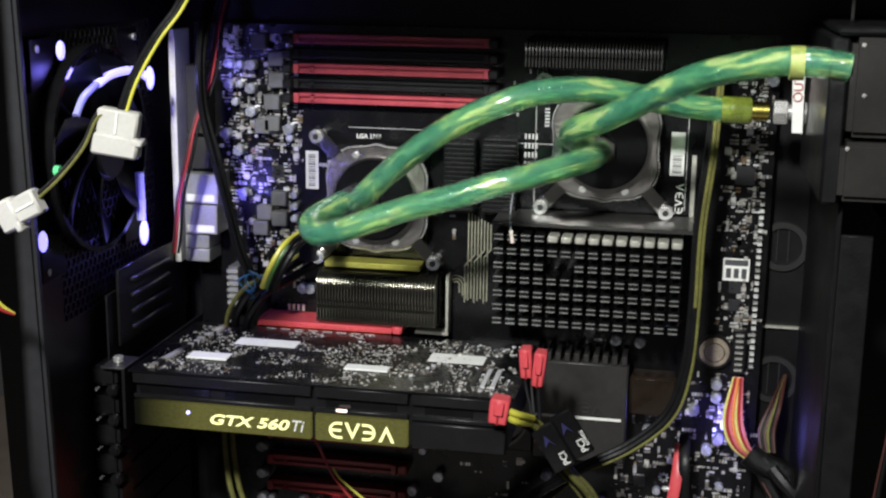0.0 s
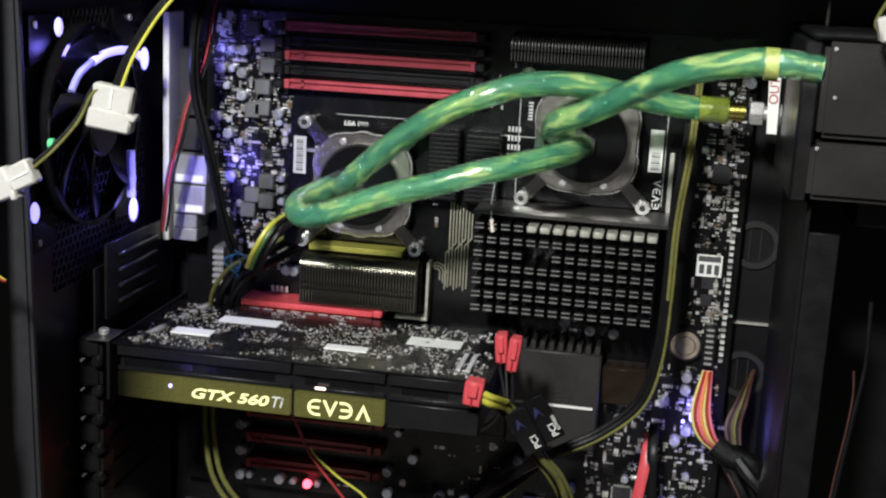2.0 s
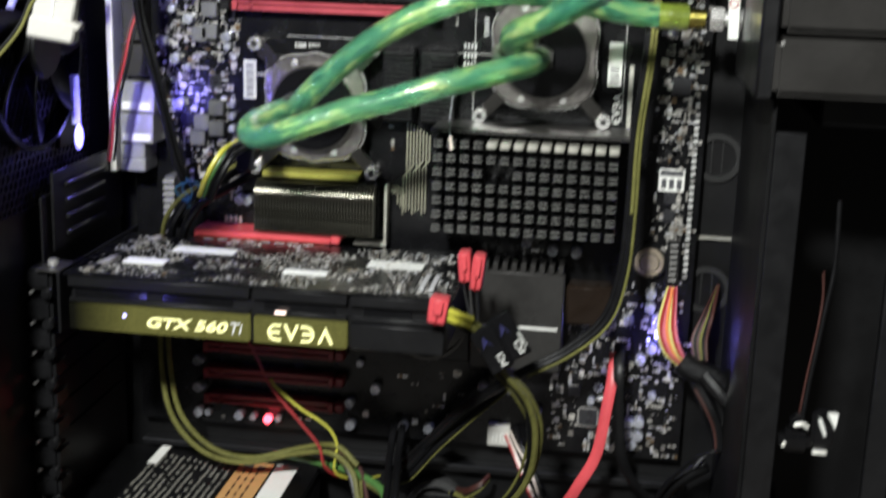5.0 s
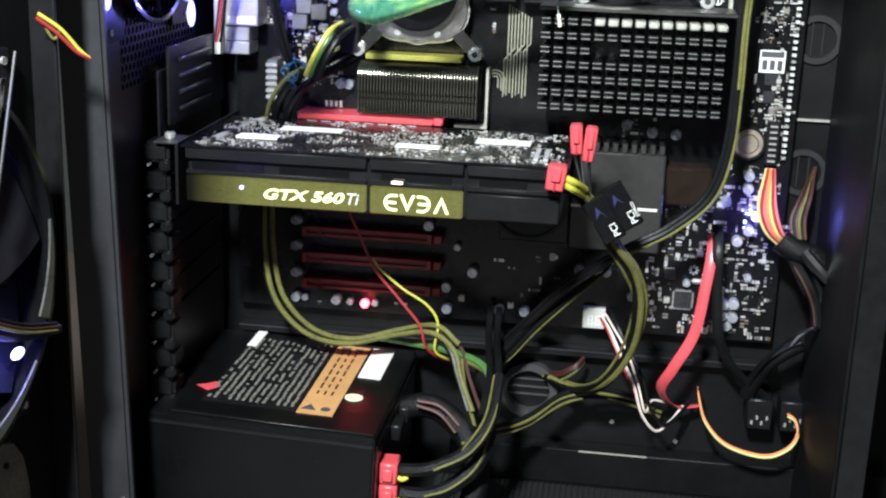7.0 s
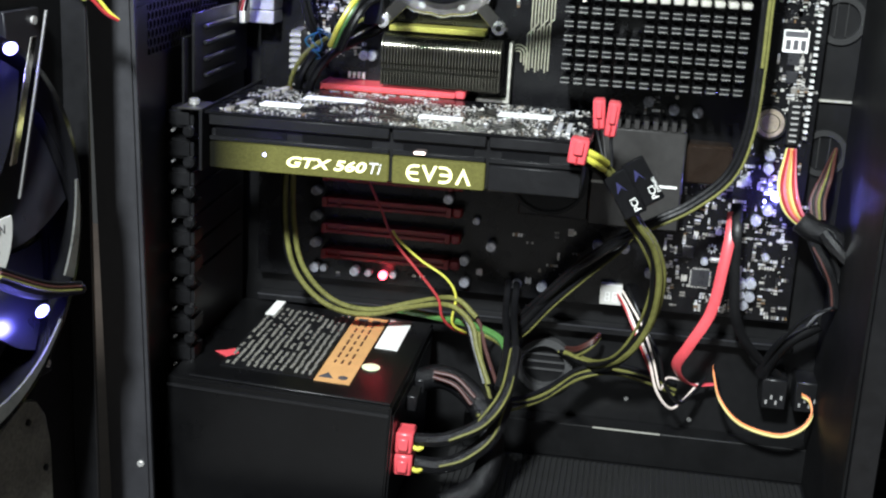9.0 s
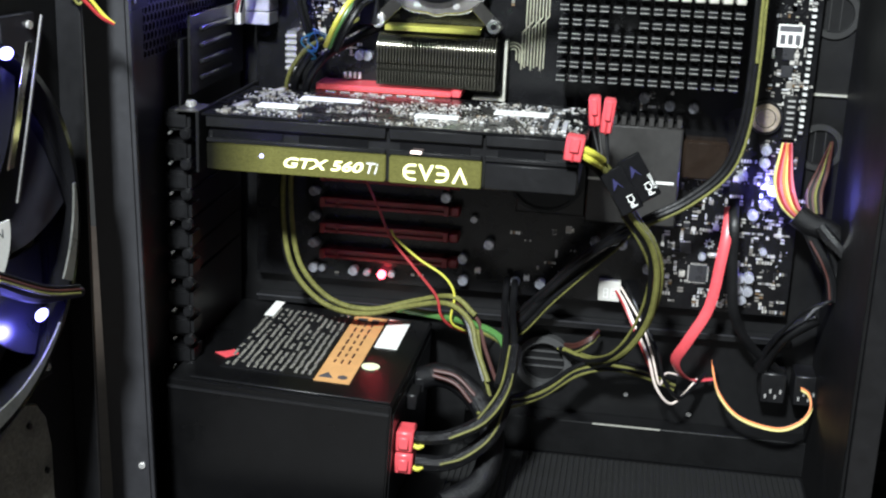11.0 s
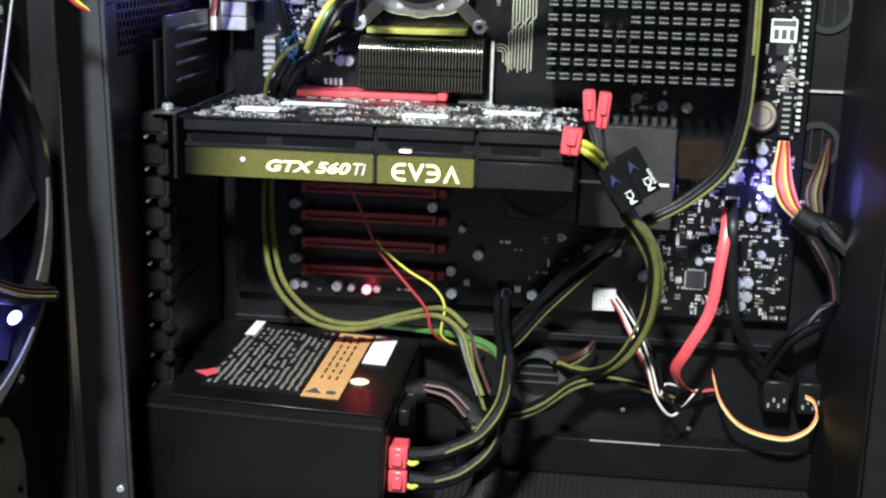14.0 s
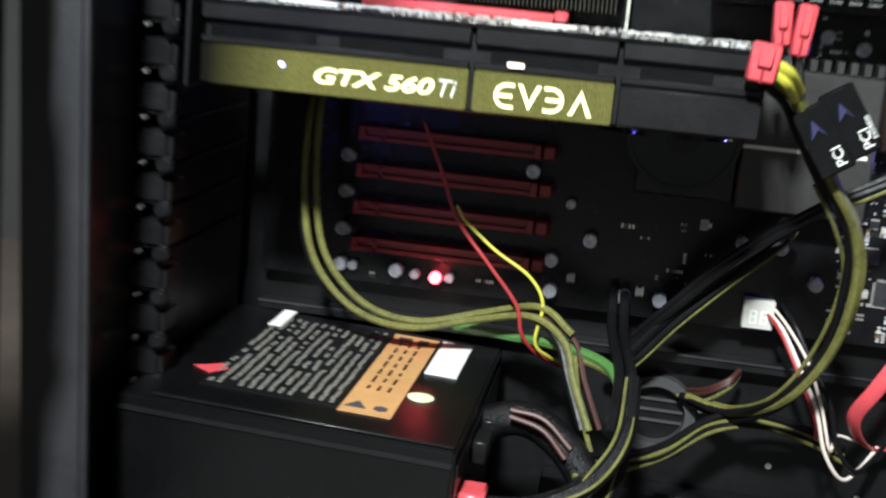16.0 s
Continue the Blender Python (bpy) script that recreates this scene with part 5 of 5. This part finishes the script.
cable("wire_pair", "red and brown wires in the braided lead", [("red_wire", [(0.152, -0.088, 0.091), (0.168, -0.09, 0.089), (0.182, -0.094, 0.078)], 0.0014, BROWNW), ("red_wire", [(0.152, -0.0905, 0.0885), (0.168, -0.0935, 0.085), (0.18, -0.097, 0.074)], 0.0014, BROWNW)])
cable("wire", "thin red wire from the fan header", [("red_wire", [(0.094, -0.06, 0.218), (0.104, -0.055, 0.194), (0.113, -0.05, 0.171), (0.131, -0.05, 0.15), (0.146, -0.05, 0.132), (0.150, -0.05, 0.118), (0.157, -0.042, 0.107), (0.168, -0.025, 0.097), (0.176, -0.006, 0.09)], 0.0010, REDW)])
cable("wire", "thin yellow wire beside the red one", [("yellow_wire", [(0.112, -0.05, 0.178), (0.117, -0.05, 0.171), (0.133, -0.05, 0.158), (0.151, -0.05, 0.147), (0.159, -0.05, 0.134), (0.157, -0.048, 0.114), (0.164, -0.04, 0.105), (0.174, -0.022, 0.097), (0.181, -0.004, 0.092)], 0.0009, YELLOW)])
LOW = [(0.185, -0.095, 0.07), (0.191, -0.09, 0.071), (0.209, -0.07, 0.067), (0.227, -0.05, 0.068), (0.249, -0.03, 0.078), (0.273, -0.02, 0.08), (0.3, -0.01, 0.072), (0.32, -0.002, 0.062)]
cable("power_lead", "pair of dull yellow wires along the case floor", [("olive_wire", LOW, 0.0012, OLIVE), ("olive_wire", shifted(wobble(LOW, 3, 0.001), (0.0, -0.003, -0.003)), 0.0011, OLIVE), ("black_wire", shifted(wobble(LOW, 5, 0.001), (0.0, -0.0015, -0.0012)), 0.0014, BLACKW), ("black_wire", shifted(LOW, (0.0, 0.002, 0.003)), 0.0018, BLACKW)])
cable("wire_bundle", "stub of mixed wires at the grommet", [(n, [(0.237, 0.004, 0.078 + k * 0.002), (0.246, -0.012, 0.085 + k * 0.002), (0.256, -0.015, 0.094 + k * 0.0015), (0.261, -0.008, 0.099 + k * 0.001)], 0.0014, m) for k, (n, m) in enumerate((("olive_wire", OLIVE), ("black_wire", BLACKW), ("brown_wire", BROWNW), ("red_wire", BROWNW)))])
thing("data_cable", "flat red drive data cable", "cable", "", sweep([(0.3445, -0.02, 0.205), (0.3435, -0.03, 0.19), (0.341, -0.035, 0.17), (0.336, -0.04, 0.138), (0.324, -0.04, 0.112), (0.317, -0.03, 0.091), (0.329, -0.012, 0.072), (0.348, -0.002, 0.07)], 0.004, flat=(0.0075, 0.0018), steps=10), RED)
thing("data_cable", "flat black drive data cable", "cable", "", sweep([(0.347, -0.015, 0.21), (0.3475, -0.03, 0.195), (0.349, -0.032, 0.169), (0.354, -0.03, 0.132), (0.369, -0.02, 0.105), (0.394, -0.01, 0.082)], 0.004, flat=(0.0075, 0.002), steps=10), BLACKW)
WP = [(0.272, -0.006, 0.134), (0.279, -0.02, 0.128), (0.288, -0.03, 0.113), (0.298, -0.035, 0.094), (0.305, -0.035, 0.073), (0.316, -0.03, 0.059), (0.326, -0.02, 0.063), (0.335, -0.008, 0.071)]
cable("panel_lead", "thin white and grey front panel wires", [("white_wire", WP, 0.0010, WHITEW), ("white_wire", shifted(wobble(WP[:5], 4, 0.001), (0.003, 0.002, 0.002)) + [(0.312, -0.02, 0.078), (0.324, -0.012, 0.074)], 0.0008, WHITEW), ("red_wire", shifted(WP[:4], (-0.002, 0.002, 0.0)) + [(0.3, -0.03, 0.085), (0.302, -0.02, 0.075)], 0.0011, REDW), ("black_wire", shifted(wobble(WP, 6, 0.0015), (0.005, 0.003, 0.004)), 0.0013, BLACKW)])
OR = [(0.345, -0.012, 0.0865), (0.3455, -0.02, 0.082), (0.3505, -0.032, 0.069), (0.3655, -0.036, 0.055), (0.391, -0.038, 0.0495), (0.407, -0.036, 0.055), (0.4145, -0.03, 0.064), (0.4135, -0.022, 0.0715), (0.409, -0.0145, 0.0725)]
cable("fan_lead", "drooping orange, yellow and black fan wires", [("yellow_wire", OR, 0.0010, shader("pale_yellow_wire", (0.5, 0.44, 0.17), 0.4)), ("orange_wire", shifted(OR, (-0.0004, 0.0002, 0.0017)), 0.0008, ORANGEW), ("black_wire", shifted(OR, (0.0, 0.001, 0.002)), 0.0011, BLACKW)])
for k, (x, m) in enumerate(((0.389, "connector"), (0.4125, "connector"))):
    c = thing("fan_connector", "black fan plug block on the tray", "connector", "fan plugs")
    part("housing", box(x - 0.009, x + 0.009, -0.014, 0.0115, 0.060, 0.083, 0.001), BLACK, c)
    for j in range(4):
        part("contact", box(x - 0.006 + j * 0.0035, x - 0.0045 + j * 0.0035, -0.0146, -0.014, 0.064 + (j % 2) * 0.004, 0.067 + (j % 2) * 0.004), STEEL, c)
PINK = shader("pink_wire", (0.5, 0.13, 0.17), 0.4)
CREAM = shader("cream_wire", (0.5, 0.46, 0.16), 0.4)
cols = (("cream_wire", CREAM), ("red_wire", REDW), ("pink_wire", PINK), ("orange_wire", ORANGEW), ("cream_wire", CREAM), ("red_wire", REDW), ("pink_wire", PINK))
cable("main_lead", "fan of red, orange and yellow wires into the board edge", [(n, [(0.377 + k * 0.0009, -0.004 - (k % 2) * 0.002, 0.249), (0.3712 + k * 0.0019, -0.03 - (k % 2) * 0.002, 0.229), (0.3765 + k * 0.0019, -0.035, 0.213), (0.389 + k * 0.0009, -0.03, 0.201 + k * 0.0009)], 0.0010, m) for k, (n, m) in enumerate(cols)])
thing("sleeve_end", "black wrapped end of the main power lead", "sleeve", "", sweep([(0.388, -0.03, 0.206), (0.398, -0.032, 0.2), (0.41, -0.032, 0.196), (0.4165, -0.03, 0.19)], 0.008, seg=12), SLEEVE)
cable("main_lead", "dark bundle of wires out of the tray grommet", [(n, [(0.411, 0.006, 0.25), (0.402 + k * 0.001, -0.01 - k * 0.001, 0.234), (0.395 + k * 0.0018, -0.02, 0.219), (0.397 + k * 0.0016, -0.025, 0.206)], 0.0013, m) for k, (n, m) in enumerate((("brown_wire", BROWNW), ("black_wire", BLACKW), ("red_wire", BROWNW), ("olive_wire", OLIVE), ("black_wire", BLACKW), ("brown_wire", BROWNW)))])
DOWN = [(0.394, -0.03, 0.204), (0.4, -0.034, 0.19), (0.408, -0.04, 0.178), (0.414, -0.042, 0.165), (0.4165, -0.045, 0.15)]
cable("black_lead", "thick black leads hanging beside the drive cage", [("black_wire", DOWN, 0.0038, BLACKW), ("black_wire", shifted(wobble(DOWN, 2, 0.002), (0.004, 0.006, 0.006)), 0.003, BLACKW), ("red_wire", shifted(DOWN[1:], (-0.002, -0.004, 0.0)), 0.0008, BROWNW)])
thing("thin_lead", "thin black lead looping over the tray", "cable", "cables in the case", sweep([(0.417, -0.048, 0.152), (0.411, -0.05, 0.151), (0.397, -0.045, 0.14), (0.383, -0.03, 0.112), (0.378, -0.015, 0.09)], 0.0012), BLACKW)
LEADS = (
    [(0.397, -0.03, 0.196), (0.403, -0.034, 0.185), (0.41, -0.036, 0.173), (0.419, -0.034, 0.162), (0.428, -0.028, 0.154)],
    [(0.403, -0.04, 0.201), (0.413, -0.045, 0.191), (0.424, -0.046, 0.181), (0.434, -0.042, 0.169)],
)
for pts in LEADS:
    cable("black_lead", "glossy black sleeved lead with a bare red wire end", [("sleeve", pts, 0.0042, GLOSSW), ("red_wire", [pts[-1], tuple(Vector(pts[-1]) + Vector((0.0016, -0.001, -0.005))), tuple(Vector(pts[-1]) + Vector((0.001, 0.002, -0.0105)))], 0.0014, ORANGEW)])
thing("thin_lead", "thin grey lead arching out of the tray corner", "cable", "cables in the case", sweep([(0.403, -0.03, 0.131), (0.408, -0.036, 0.142), (0.416, -0.04, 0.149), (0.428, -0.042, 0.154), (0.443, -0.044, 0.154)], 0.0011), CHOKE)
thing("black_lead", "wide black lead slanting to the fan plugs", "cable", "cables in the case", sweep([(0.379, -0.01, 0.085), (0.385, -0.02, 0.105), (0.393, -0.026, 0.119), (0.411, -0.026, 0.132)], 0.0052, seg=12), BLACKW)
thing("black_lead", "heap of black leads before the drive cage", "cable", "cables in the case", sweep([(0.427, -0.05, 0.153), (0.438, -0.06, 0.145), (0.444, -0.062, 0.13), (0.447, -0.055, 0.107)], 0.0095, seg=14), SLEEVE)
DIAG = [(0.272, -0.02, 0.184), (0.265, -0.03, 0.177), (0.243, -0.03, 0.155), (0.221, -0.025, 0.13), (0.203, -0.02, 0.106), (0.192, -0.012, 0.096)]
cable("black_lead", "slanting black leads over the lower board", [("black_wire", DIAG, 0.003, BLACKW), ("black_wire", shifted(DIAG, (0.004, 0.0, -0.003)), 0.0026, BLACKW), ("olive_wire", shifted(DIAG, (0.0055, -0.0016, -0.0045)), 0.0007, OLIVE)])

# ---- loose plugs and wires near the rear fan ----
def molex(label, m, w=0.024, h=0.0235, d=0.009):
    root = thing("white_connector", label, "connector", "white connectors")
    root.matrix_world = m
    part("plug", box(-w / 2 + 0.0015, w / 2 - 0.0015, -d / 2, d / 2, -0.002, h / 2, 0.0012), WHITE, root)
    part("socket", box(-w / 2, w / 2, -d / 2 - 0.0008, d / 2 + 0.0008, -h / 2, -0.0005, 0.0014), WHITE, root)
    part("key", box(w / 2 - 0.004, w / 2 + 0.002, -d / 2 - 0.001, d / 2, -h * 0.2, -h * 0.05, 0.0008), WHITE, root)
    part("seam", box(-0.0005, 0.0005, -d / 2 - 0.0006, -d / 2 + 0.0005, 0.0, h / 2 - 0.001), PAPER, root)
    return root


molex("white nylon power connector hanging on its wires", pose(0.0585, -0.2475, 0.4325, 0, 9, 8))
molex("white nylon power connector by the case edge", pose(0.017, -0.272, 0.396, 0, 62, 0), 0.016, 0.024)
molex("white nylon power connector on top of the bay unit", pose(0.4535, -0.205, 0.4965, 0, 76, 0), 0.0125, 0.036)
UPW = [(0.086, -0.17, 0.572), (0.083, -0.19, 0.54), (0.082, -0.2, 0.511), (0.078, -0.21, 0.494), (0.069, -0.22, 0.478), (0.063, -0.235, 0.459), (0.061, -0.246, 0.443)]
cable("connector_lead", "black and yellow wires dropping from the case top", [("black_wire", UPW, 0.0017, BLACKW), ("yellow_wire", shifted(UPW, (0.0022, -0.0016, -0.001)), 0.0009, YELLOW), ("black_wire", shifted(UPW[2:], (-0.002, -0.001, 0.0)), 0.0011, BLACKW)])
SIDE = [(0.0555, -0.2475, 0.4415), (0.053, -0.25, 0.4435), (0.049, -0.252, 0.4405), (0.044, -0.257, 0.427), (0.035, -0.266, 0.413), (0.024, -0.271, 0.402)]
cable("connector_lead", "black and yellow wires between the white connectors", [("black_wire", SIDE, 0.0013, BLACKW), ("yellow_wire", shifted(SIDE, (0.001, -0.0015, -0.0015)), 0.0009, OLIVE)])
BL = [(0.023, -0.02, 0.5), (0.023, -0.04, 0.479), (0.023, -0.05, 0.45), (0.024, -0.05, 0.42), (0.032, -0.05, 0.386), (0.038, -0.045, 0.354), (0.044, -0.04, 0.322), (0.05, -0.03, 0.30)]
cable("black_lead", "black leads hanging before the rear ports", [("black_wire", BL, 0.0022, BLACKW), ("black_wire", shifted(wobble(BL, 3, 0.001), (0.0025, 0.003, 0.0)), 0.0018, BLACKW)])
RW = [(0.029, -0.01, 0.495), (0.026, -0.02, 0.471), (0.026, -0.035, 0.441), (0.02, -0.05, 0.412), (0.016, -0.055, 0.389), (0.009, -0.055, 0.362), (0.004, -0.05, 0.335), (0.0, -0.045, 0.322)]
cable("fan_lead", "thin red and brown fan wires beside the ports", [("red_wire", RW, 0.0009, REDW), ("brown_wire", shifted(RW, (-0.0022, 0.001, 0.0)), 0.0009, BROWNW), ("black_wire", shifted(RW, (0.002, 0.0015, 0.0)), 0.0010, BLACKW)])
SH = [(0.083, -0.028, 0.337), (0.079, -0.05, 0.333), (0.071, -0.056, 0.318), (0.0635, -0.05, 0.303)]
cable("processor_lead", "bright yellow-green wires in a black processor plug", [("yellow_wire", SH, 0.0018, YELLOW), ("green_wire", shifted(SH, (0.002, 0.002, -0.001)), 0.0016, GREENW), ("black_wire", shifted(SH, (0.004, 0.004, 0.0)), 0.002, BLACKW), ("black_wire", shifted(SH, (0.007, 0.004, -0.003)), 0.002, BLACKW)])
BLU = [(0.066, -0.05, 0.308), (0.056, -0.05, 0.312), (0.05, -0.045, 0.305), (0.056, -0.045, 0.299), (0.046, -0.04, 0.296)]
cable("thin_wires", "thin blue wires coiled by the processor plug", [("blue_wire", BLU, 0.0006, BLUEW), ("blue_wire", shifted(wobble(BLU, 4, 0.003), (0.002, 0.0, 0.003)), 0.0006, BLUEW), ("blue_wire", shifted(wobble(BLU, 5, 0.003), (-0.002, 0.0, -0.003)), 0.0006, BLUEW)])
SL = [(0.085, -0.012, 0.318), (0.07, -0.03, 0.309), (0.054, -0.04, 0.299), (0.042, -0.04, 0.282), (0.036, -0.03, 0.262), (0.035, -0.03, 0.235)]
cable("black_lead", "black leads curling down behind the graphics card", [("black_wire", SL, 0.003, BLACKW), ("olive_wire", shifted(SL, (-0.005, -0.003, 0.001)), 0.0016, OLIVE), ("black_wire", shifted(SL, (0.007, 0.003, -0.004)), 0.003, BLACKW)])
hdr = part("pin_header", box(0.0275, 0.0345, -0.018, -0.0005, 0.279, 0.308, 0.0006), CHOKE, board, "stacked grey pins")
for k in range(6):
    part("pin", box(0.027, 0.035, -0.0195, -0.018, 0.281 + k * 0.0045, 0.2832 + k * 0.0045), STEEL, hdr)
part("processor_plug", box(0.08, 0.0935, -0.022, -0.0005, 0.3155, 0.338, 0.001), BLACK, board)

sensor = cable("sensor_lead", "thin grey sensor wire with a white tip", [("wire", [(0.2285, -0.018, 0.381), (0.229, -0.034, 0.372), (0.2295, -0.047, 0.360), (0.231, -0.0535, 0.352)], 0.0006, CAN), ("tip", [(0.231, -0.0535, 0.352), (0.2318, -0.0545, 0.348), (0.2325, -0.0552, 0.344)], 0.0013, WHITEW)])

# wires at the top and by the drive bays
cable("thin_lead", "thin grey wires above the bay units", [("grey_wire", [(0.425, -0.09, 0.535), (0.423, -0.1, 0.512), (0.42, -0.125, 0.4905)], 0.0009, GREY)])
cable("thin_lead", "olive and black wires into the white connector", [("olive_wire", [(0.47, -0.14, 0.55), (0.45, -0.16, 0.515), (0.437, -0.19, 0.497), (0.437, -0.203, 0.4915)], 0.0011, OLIVE), ("black_wire", [(0.473, -0.14, 0.55), (0.455, -0.16, 0.515), (0.441, -0.19, 0.499), (0.44, -0.203, 0.4925)], 0.0013, BLACKW), ("olive_wire", [(0.462, -0.14, 0.55), (0.459, -0.16, 0.518), (0.458, -0.19, 0.503), (0.456, -0.202, 0.4955)], 0.0009, OLIVE)])
cable("thin_lead", "thin wire sagging under the case top", [("grey_wire", [(0.33, 0.0, 0.517), (0.36, -0.01, 0.5165), (0.385, -0.015, 0.5185), (0.42, -0.015, 0.519), (0.46, -0.02, 0.523)], 0.0007, OLIVE)])
cable("thin_lead", "thin dark red wire down the drive cage", [("red_wire", [(0.4525, -0.155, 0.305), (0.4535, -0.156, 0.29), (0.452, -0.157, 0.27), (0.449, -0.156, 0.24), (0.446, -0.156, 0.20)], 0.0006, BROWNW), ("black_wire", [(0.457, -0.155, 0.345), (0.458, -0.156, 0.31), (0.455, -0.157, 0.28), (0.451, -0.156, 0.24), (0.448, -0.156, 0.20)], 0.0013, BLACKW)])

dplug = thing("drive_plug", "glossy black drive plug with white contacts on a thin wire", "plug")
part("shell", box(0.4365, 0.4535, -0.171, -0.158, 0.2045, 0.2165, 0.003, seg=2), GLOSS, dplug)
part("cap", box(0.4415, 0.4495, -0.169, -0.158, 0.2165, 0.2255, 0.0025, seg=2), GLOSS, dplug)
part("contact", sweep([(0.443, -0.1715, 0.2215), (0.447, -0.172, 0.2225), (0.4505, -0.1715, 0.2205)], 0.0011), SHIELD, dplug)
part("contact", prism([(0.4560, 0.2245), (0.4580, 0.2245), (0.4615, 0.2155), (0.4595, 0.2155)], -0.170, -0.166, 0.0004), PAPER, dplug)
part("contact", prism([(0.4605, 0.2285), (0.4665, 0.2285), (0.4655, 0.2195)], -0.170, -0.166, 0.0004), PAPER, dplug)
part("contact", box(0.4545, 0.4625, -0.170, -0.166, 0.2045, 0.2062, 0.0004), SHIELD, dplug)
part("web", box(0.4535, 0.4665, -0.1655, -0.158, 0.2045, 0.2285, 0.002, seg=2), GLOSS, dplug)
part("glint", ball((0.4385, -0.1712, 0.2095), (0.0012, 0.0005, 0.0016)), SHIELD, dplug)

# ---- opened side panel with its large fan ----
HINGE = pose(-0.0305, -0.362, 0.0, 0, 0, 83)
PLATE = shader("worn_grey_plate", (0.12, 0.12, 0.1), 0.35, 0.2, 0.5, 45, 0.4, 300)
door = thing("side_panel", "opened black steel side panel of the case", "side panel")
door.matrix_world = HINGE
dz = 0.246
door_bm = bmesh.new()
for x0, x1, z0, z1 in ((-0.30, -0.118, 0.0, 0.56), (0.078, 0.107, 0.0, 0.56), (-0.118, 0.078, 0.0, dz - 0.098), (-0.118, 0.078, dz + 0.098, 0.56)):
    box(x0, x1, 0.014, 0.0155, z0, z1, bm=door_bm)
part("sheet", door_bm, FLOORBLACK, door)
part("edge", box(0.1045, 0.107, -0.001, 0.014, 0.0, 0.56, 0.0006), SATIN, door)
part("net", box(-0.12, 0.08, 0.0157, 0.0163, dz - 0.102, dz + 0.102), BLACK, door)
part("corner_plate", prism([(-0.13, 0.0), (0.066, 0.0), (0.065, 0.112), (0.061, 0.13), (0.053, 0.141), (0.042, 0.145), (0.03, 0.141), (-0.06, 0.095), (-0.13, 0.08)], 0.006, 0.003, 0.0008), PLATE, door, "worn grey corner plate")
for x, z in ((0.044, 0.132), (0.058, 0.1)):
    part("rivet", cyl((x, 0.0025, z), 0.0018, 0.0015, seg=10), BLACK, door)
big = case_fan("large black side fan with blue diodes and a printed label", 0.095, HINGE @ pose(-0.02, 0, dz), 0.098, 7)
lab_bm = bmesh.new()
out = [(0.0335 * math.cos(radians(a)), 0.0335 * math.sin(radians(a))) for a in range(170, 371, 10)]
prism([(x + 0.004, min(z, 0.004) + 0.003) for x, z in out], -0.0112, -0.0117, bm=lab_bm)
part("label_paper", lab_bm, PAPER, big, "white half-round fan label")
writing("label_writing", "BRUSHLESS DC FAN", 0.0062, pose(0.004, -0.0118, 0.0015, 90), INK, big, "", 0.00005)
writing("label_writing", "CE", 0.0075, pose(0.014, -0.0118, -0.0145, 90), INK, big, "", 0.00005)
for k in range(3):
    part("small_print", box(-0.02, 0.026 - k * 0.004, -0.0119, -0.0117, -0.0085 - k * 0.0016, -0.0077 - k * 0.0016), CHOKE, big)
logo = part("logo_plate", box(-0.009, 0.0155, -0.0117, -0.0112, 0.0055, 0.029), GLOSS, big, "black logo plate with red and white wedges")
part("wedge", prism([(-0.006, 0.009), (0.001, 0.009), (0.0055, 0.0165), (0.001, 0.025), (-0.006, 0.025), (-0.001, 0.017)], -0.0117, -0.0121), RED, logo)
part("wedge", prism([(0.0135, 0.009), (0.0085, 0.009), (0.0045, 0.0165), (0.0085, 0.025), (0.0135, 0.025), (0.0095, 0.017)], -0.0117, -0.0121), PAPER, logo)
for x, z in ((0.0574, -0.0475), (0.0404, 0.0856), (-0.075, 0.05), (-0.06, -0.07)):
    part("diode", ball((x, -0.013, z), (0.0052, 0.002, 0.003)), WHITELED, big, "glowing blue diode")
arm = sweep([(0.02, -0.009, -0.02), (0.055, -0.0105, -0.038), (0.097, -0.011, -0.048)], 0.003)
part("lead_arm", arm, BLACK, big)
for k, m in enumerate((OLIVE, BROWNW, BLACKW)):
    part("lead_wire", sweep([(0.025, -0.0125, -0.02 + k * 0.002), (0.06, -0.0145, -0.037 + k * 0.002), (0.09, -0.015, -0.046 + k * 0.002)], 0.0009), m, big)
LITRIM = shader("rim_sheen", (0.06, 0.06, 0.055), 0.3, 0, 0.4, 40)
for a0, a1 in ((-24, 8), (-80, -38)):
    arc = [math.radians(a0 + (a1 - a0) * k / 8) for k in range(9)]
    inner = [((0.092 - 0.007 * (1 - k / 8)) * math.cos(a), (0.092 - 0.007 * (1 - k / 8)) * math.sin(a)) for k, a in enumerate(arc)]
    part("rim_strip", prism([(0.0935 * math.cos(a), 0.0935 * math.sin(a)) for a in arc] + inner[::-1], -0.0138, -0.0126), LITRIM, big, "pale strip drawn as sheen on the fan rim")
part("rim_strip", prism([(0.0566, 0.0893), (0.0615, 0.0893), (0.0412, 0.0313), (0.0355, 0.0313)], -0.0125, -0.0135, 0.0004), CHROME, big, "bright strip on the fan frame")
part("frame_strut", sweep([(0.070, -0.0132, 0.1004), (0.056, -0.0132, 0.057), (0.0419, -0.0132, 0.0141)], 0.0009), GREY, big)
cable("fan_lead", "red and yellow wires of the side fan", [("yellow_wire", [(-0.02, -0.27, 0.36), (-0.011, -0.264, 0.352), (-0.004, -0.258, 0.341), (0.0, -0.255, 0.3365)], 0.0010, YELLOW), ("red_wire", [(-0.02, -0.272, 0.358), (-0.012, -0.266, 0.35), (-0.005, -0.26, 0.3405), (0.0, -0.255, 0.3365)], 0.0010, REDW), ("yellow_wire", [(-0.019, -0.268, 0.356), (-0.014, -0.266, 0.347), (-0.012, -0.262, 0.352)], 0.0008, OLIVE)])
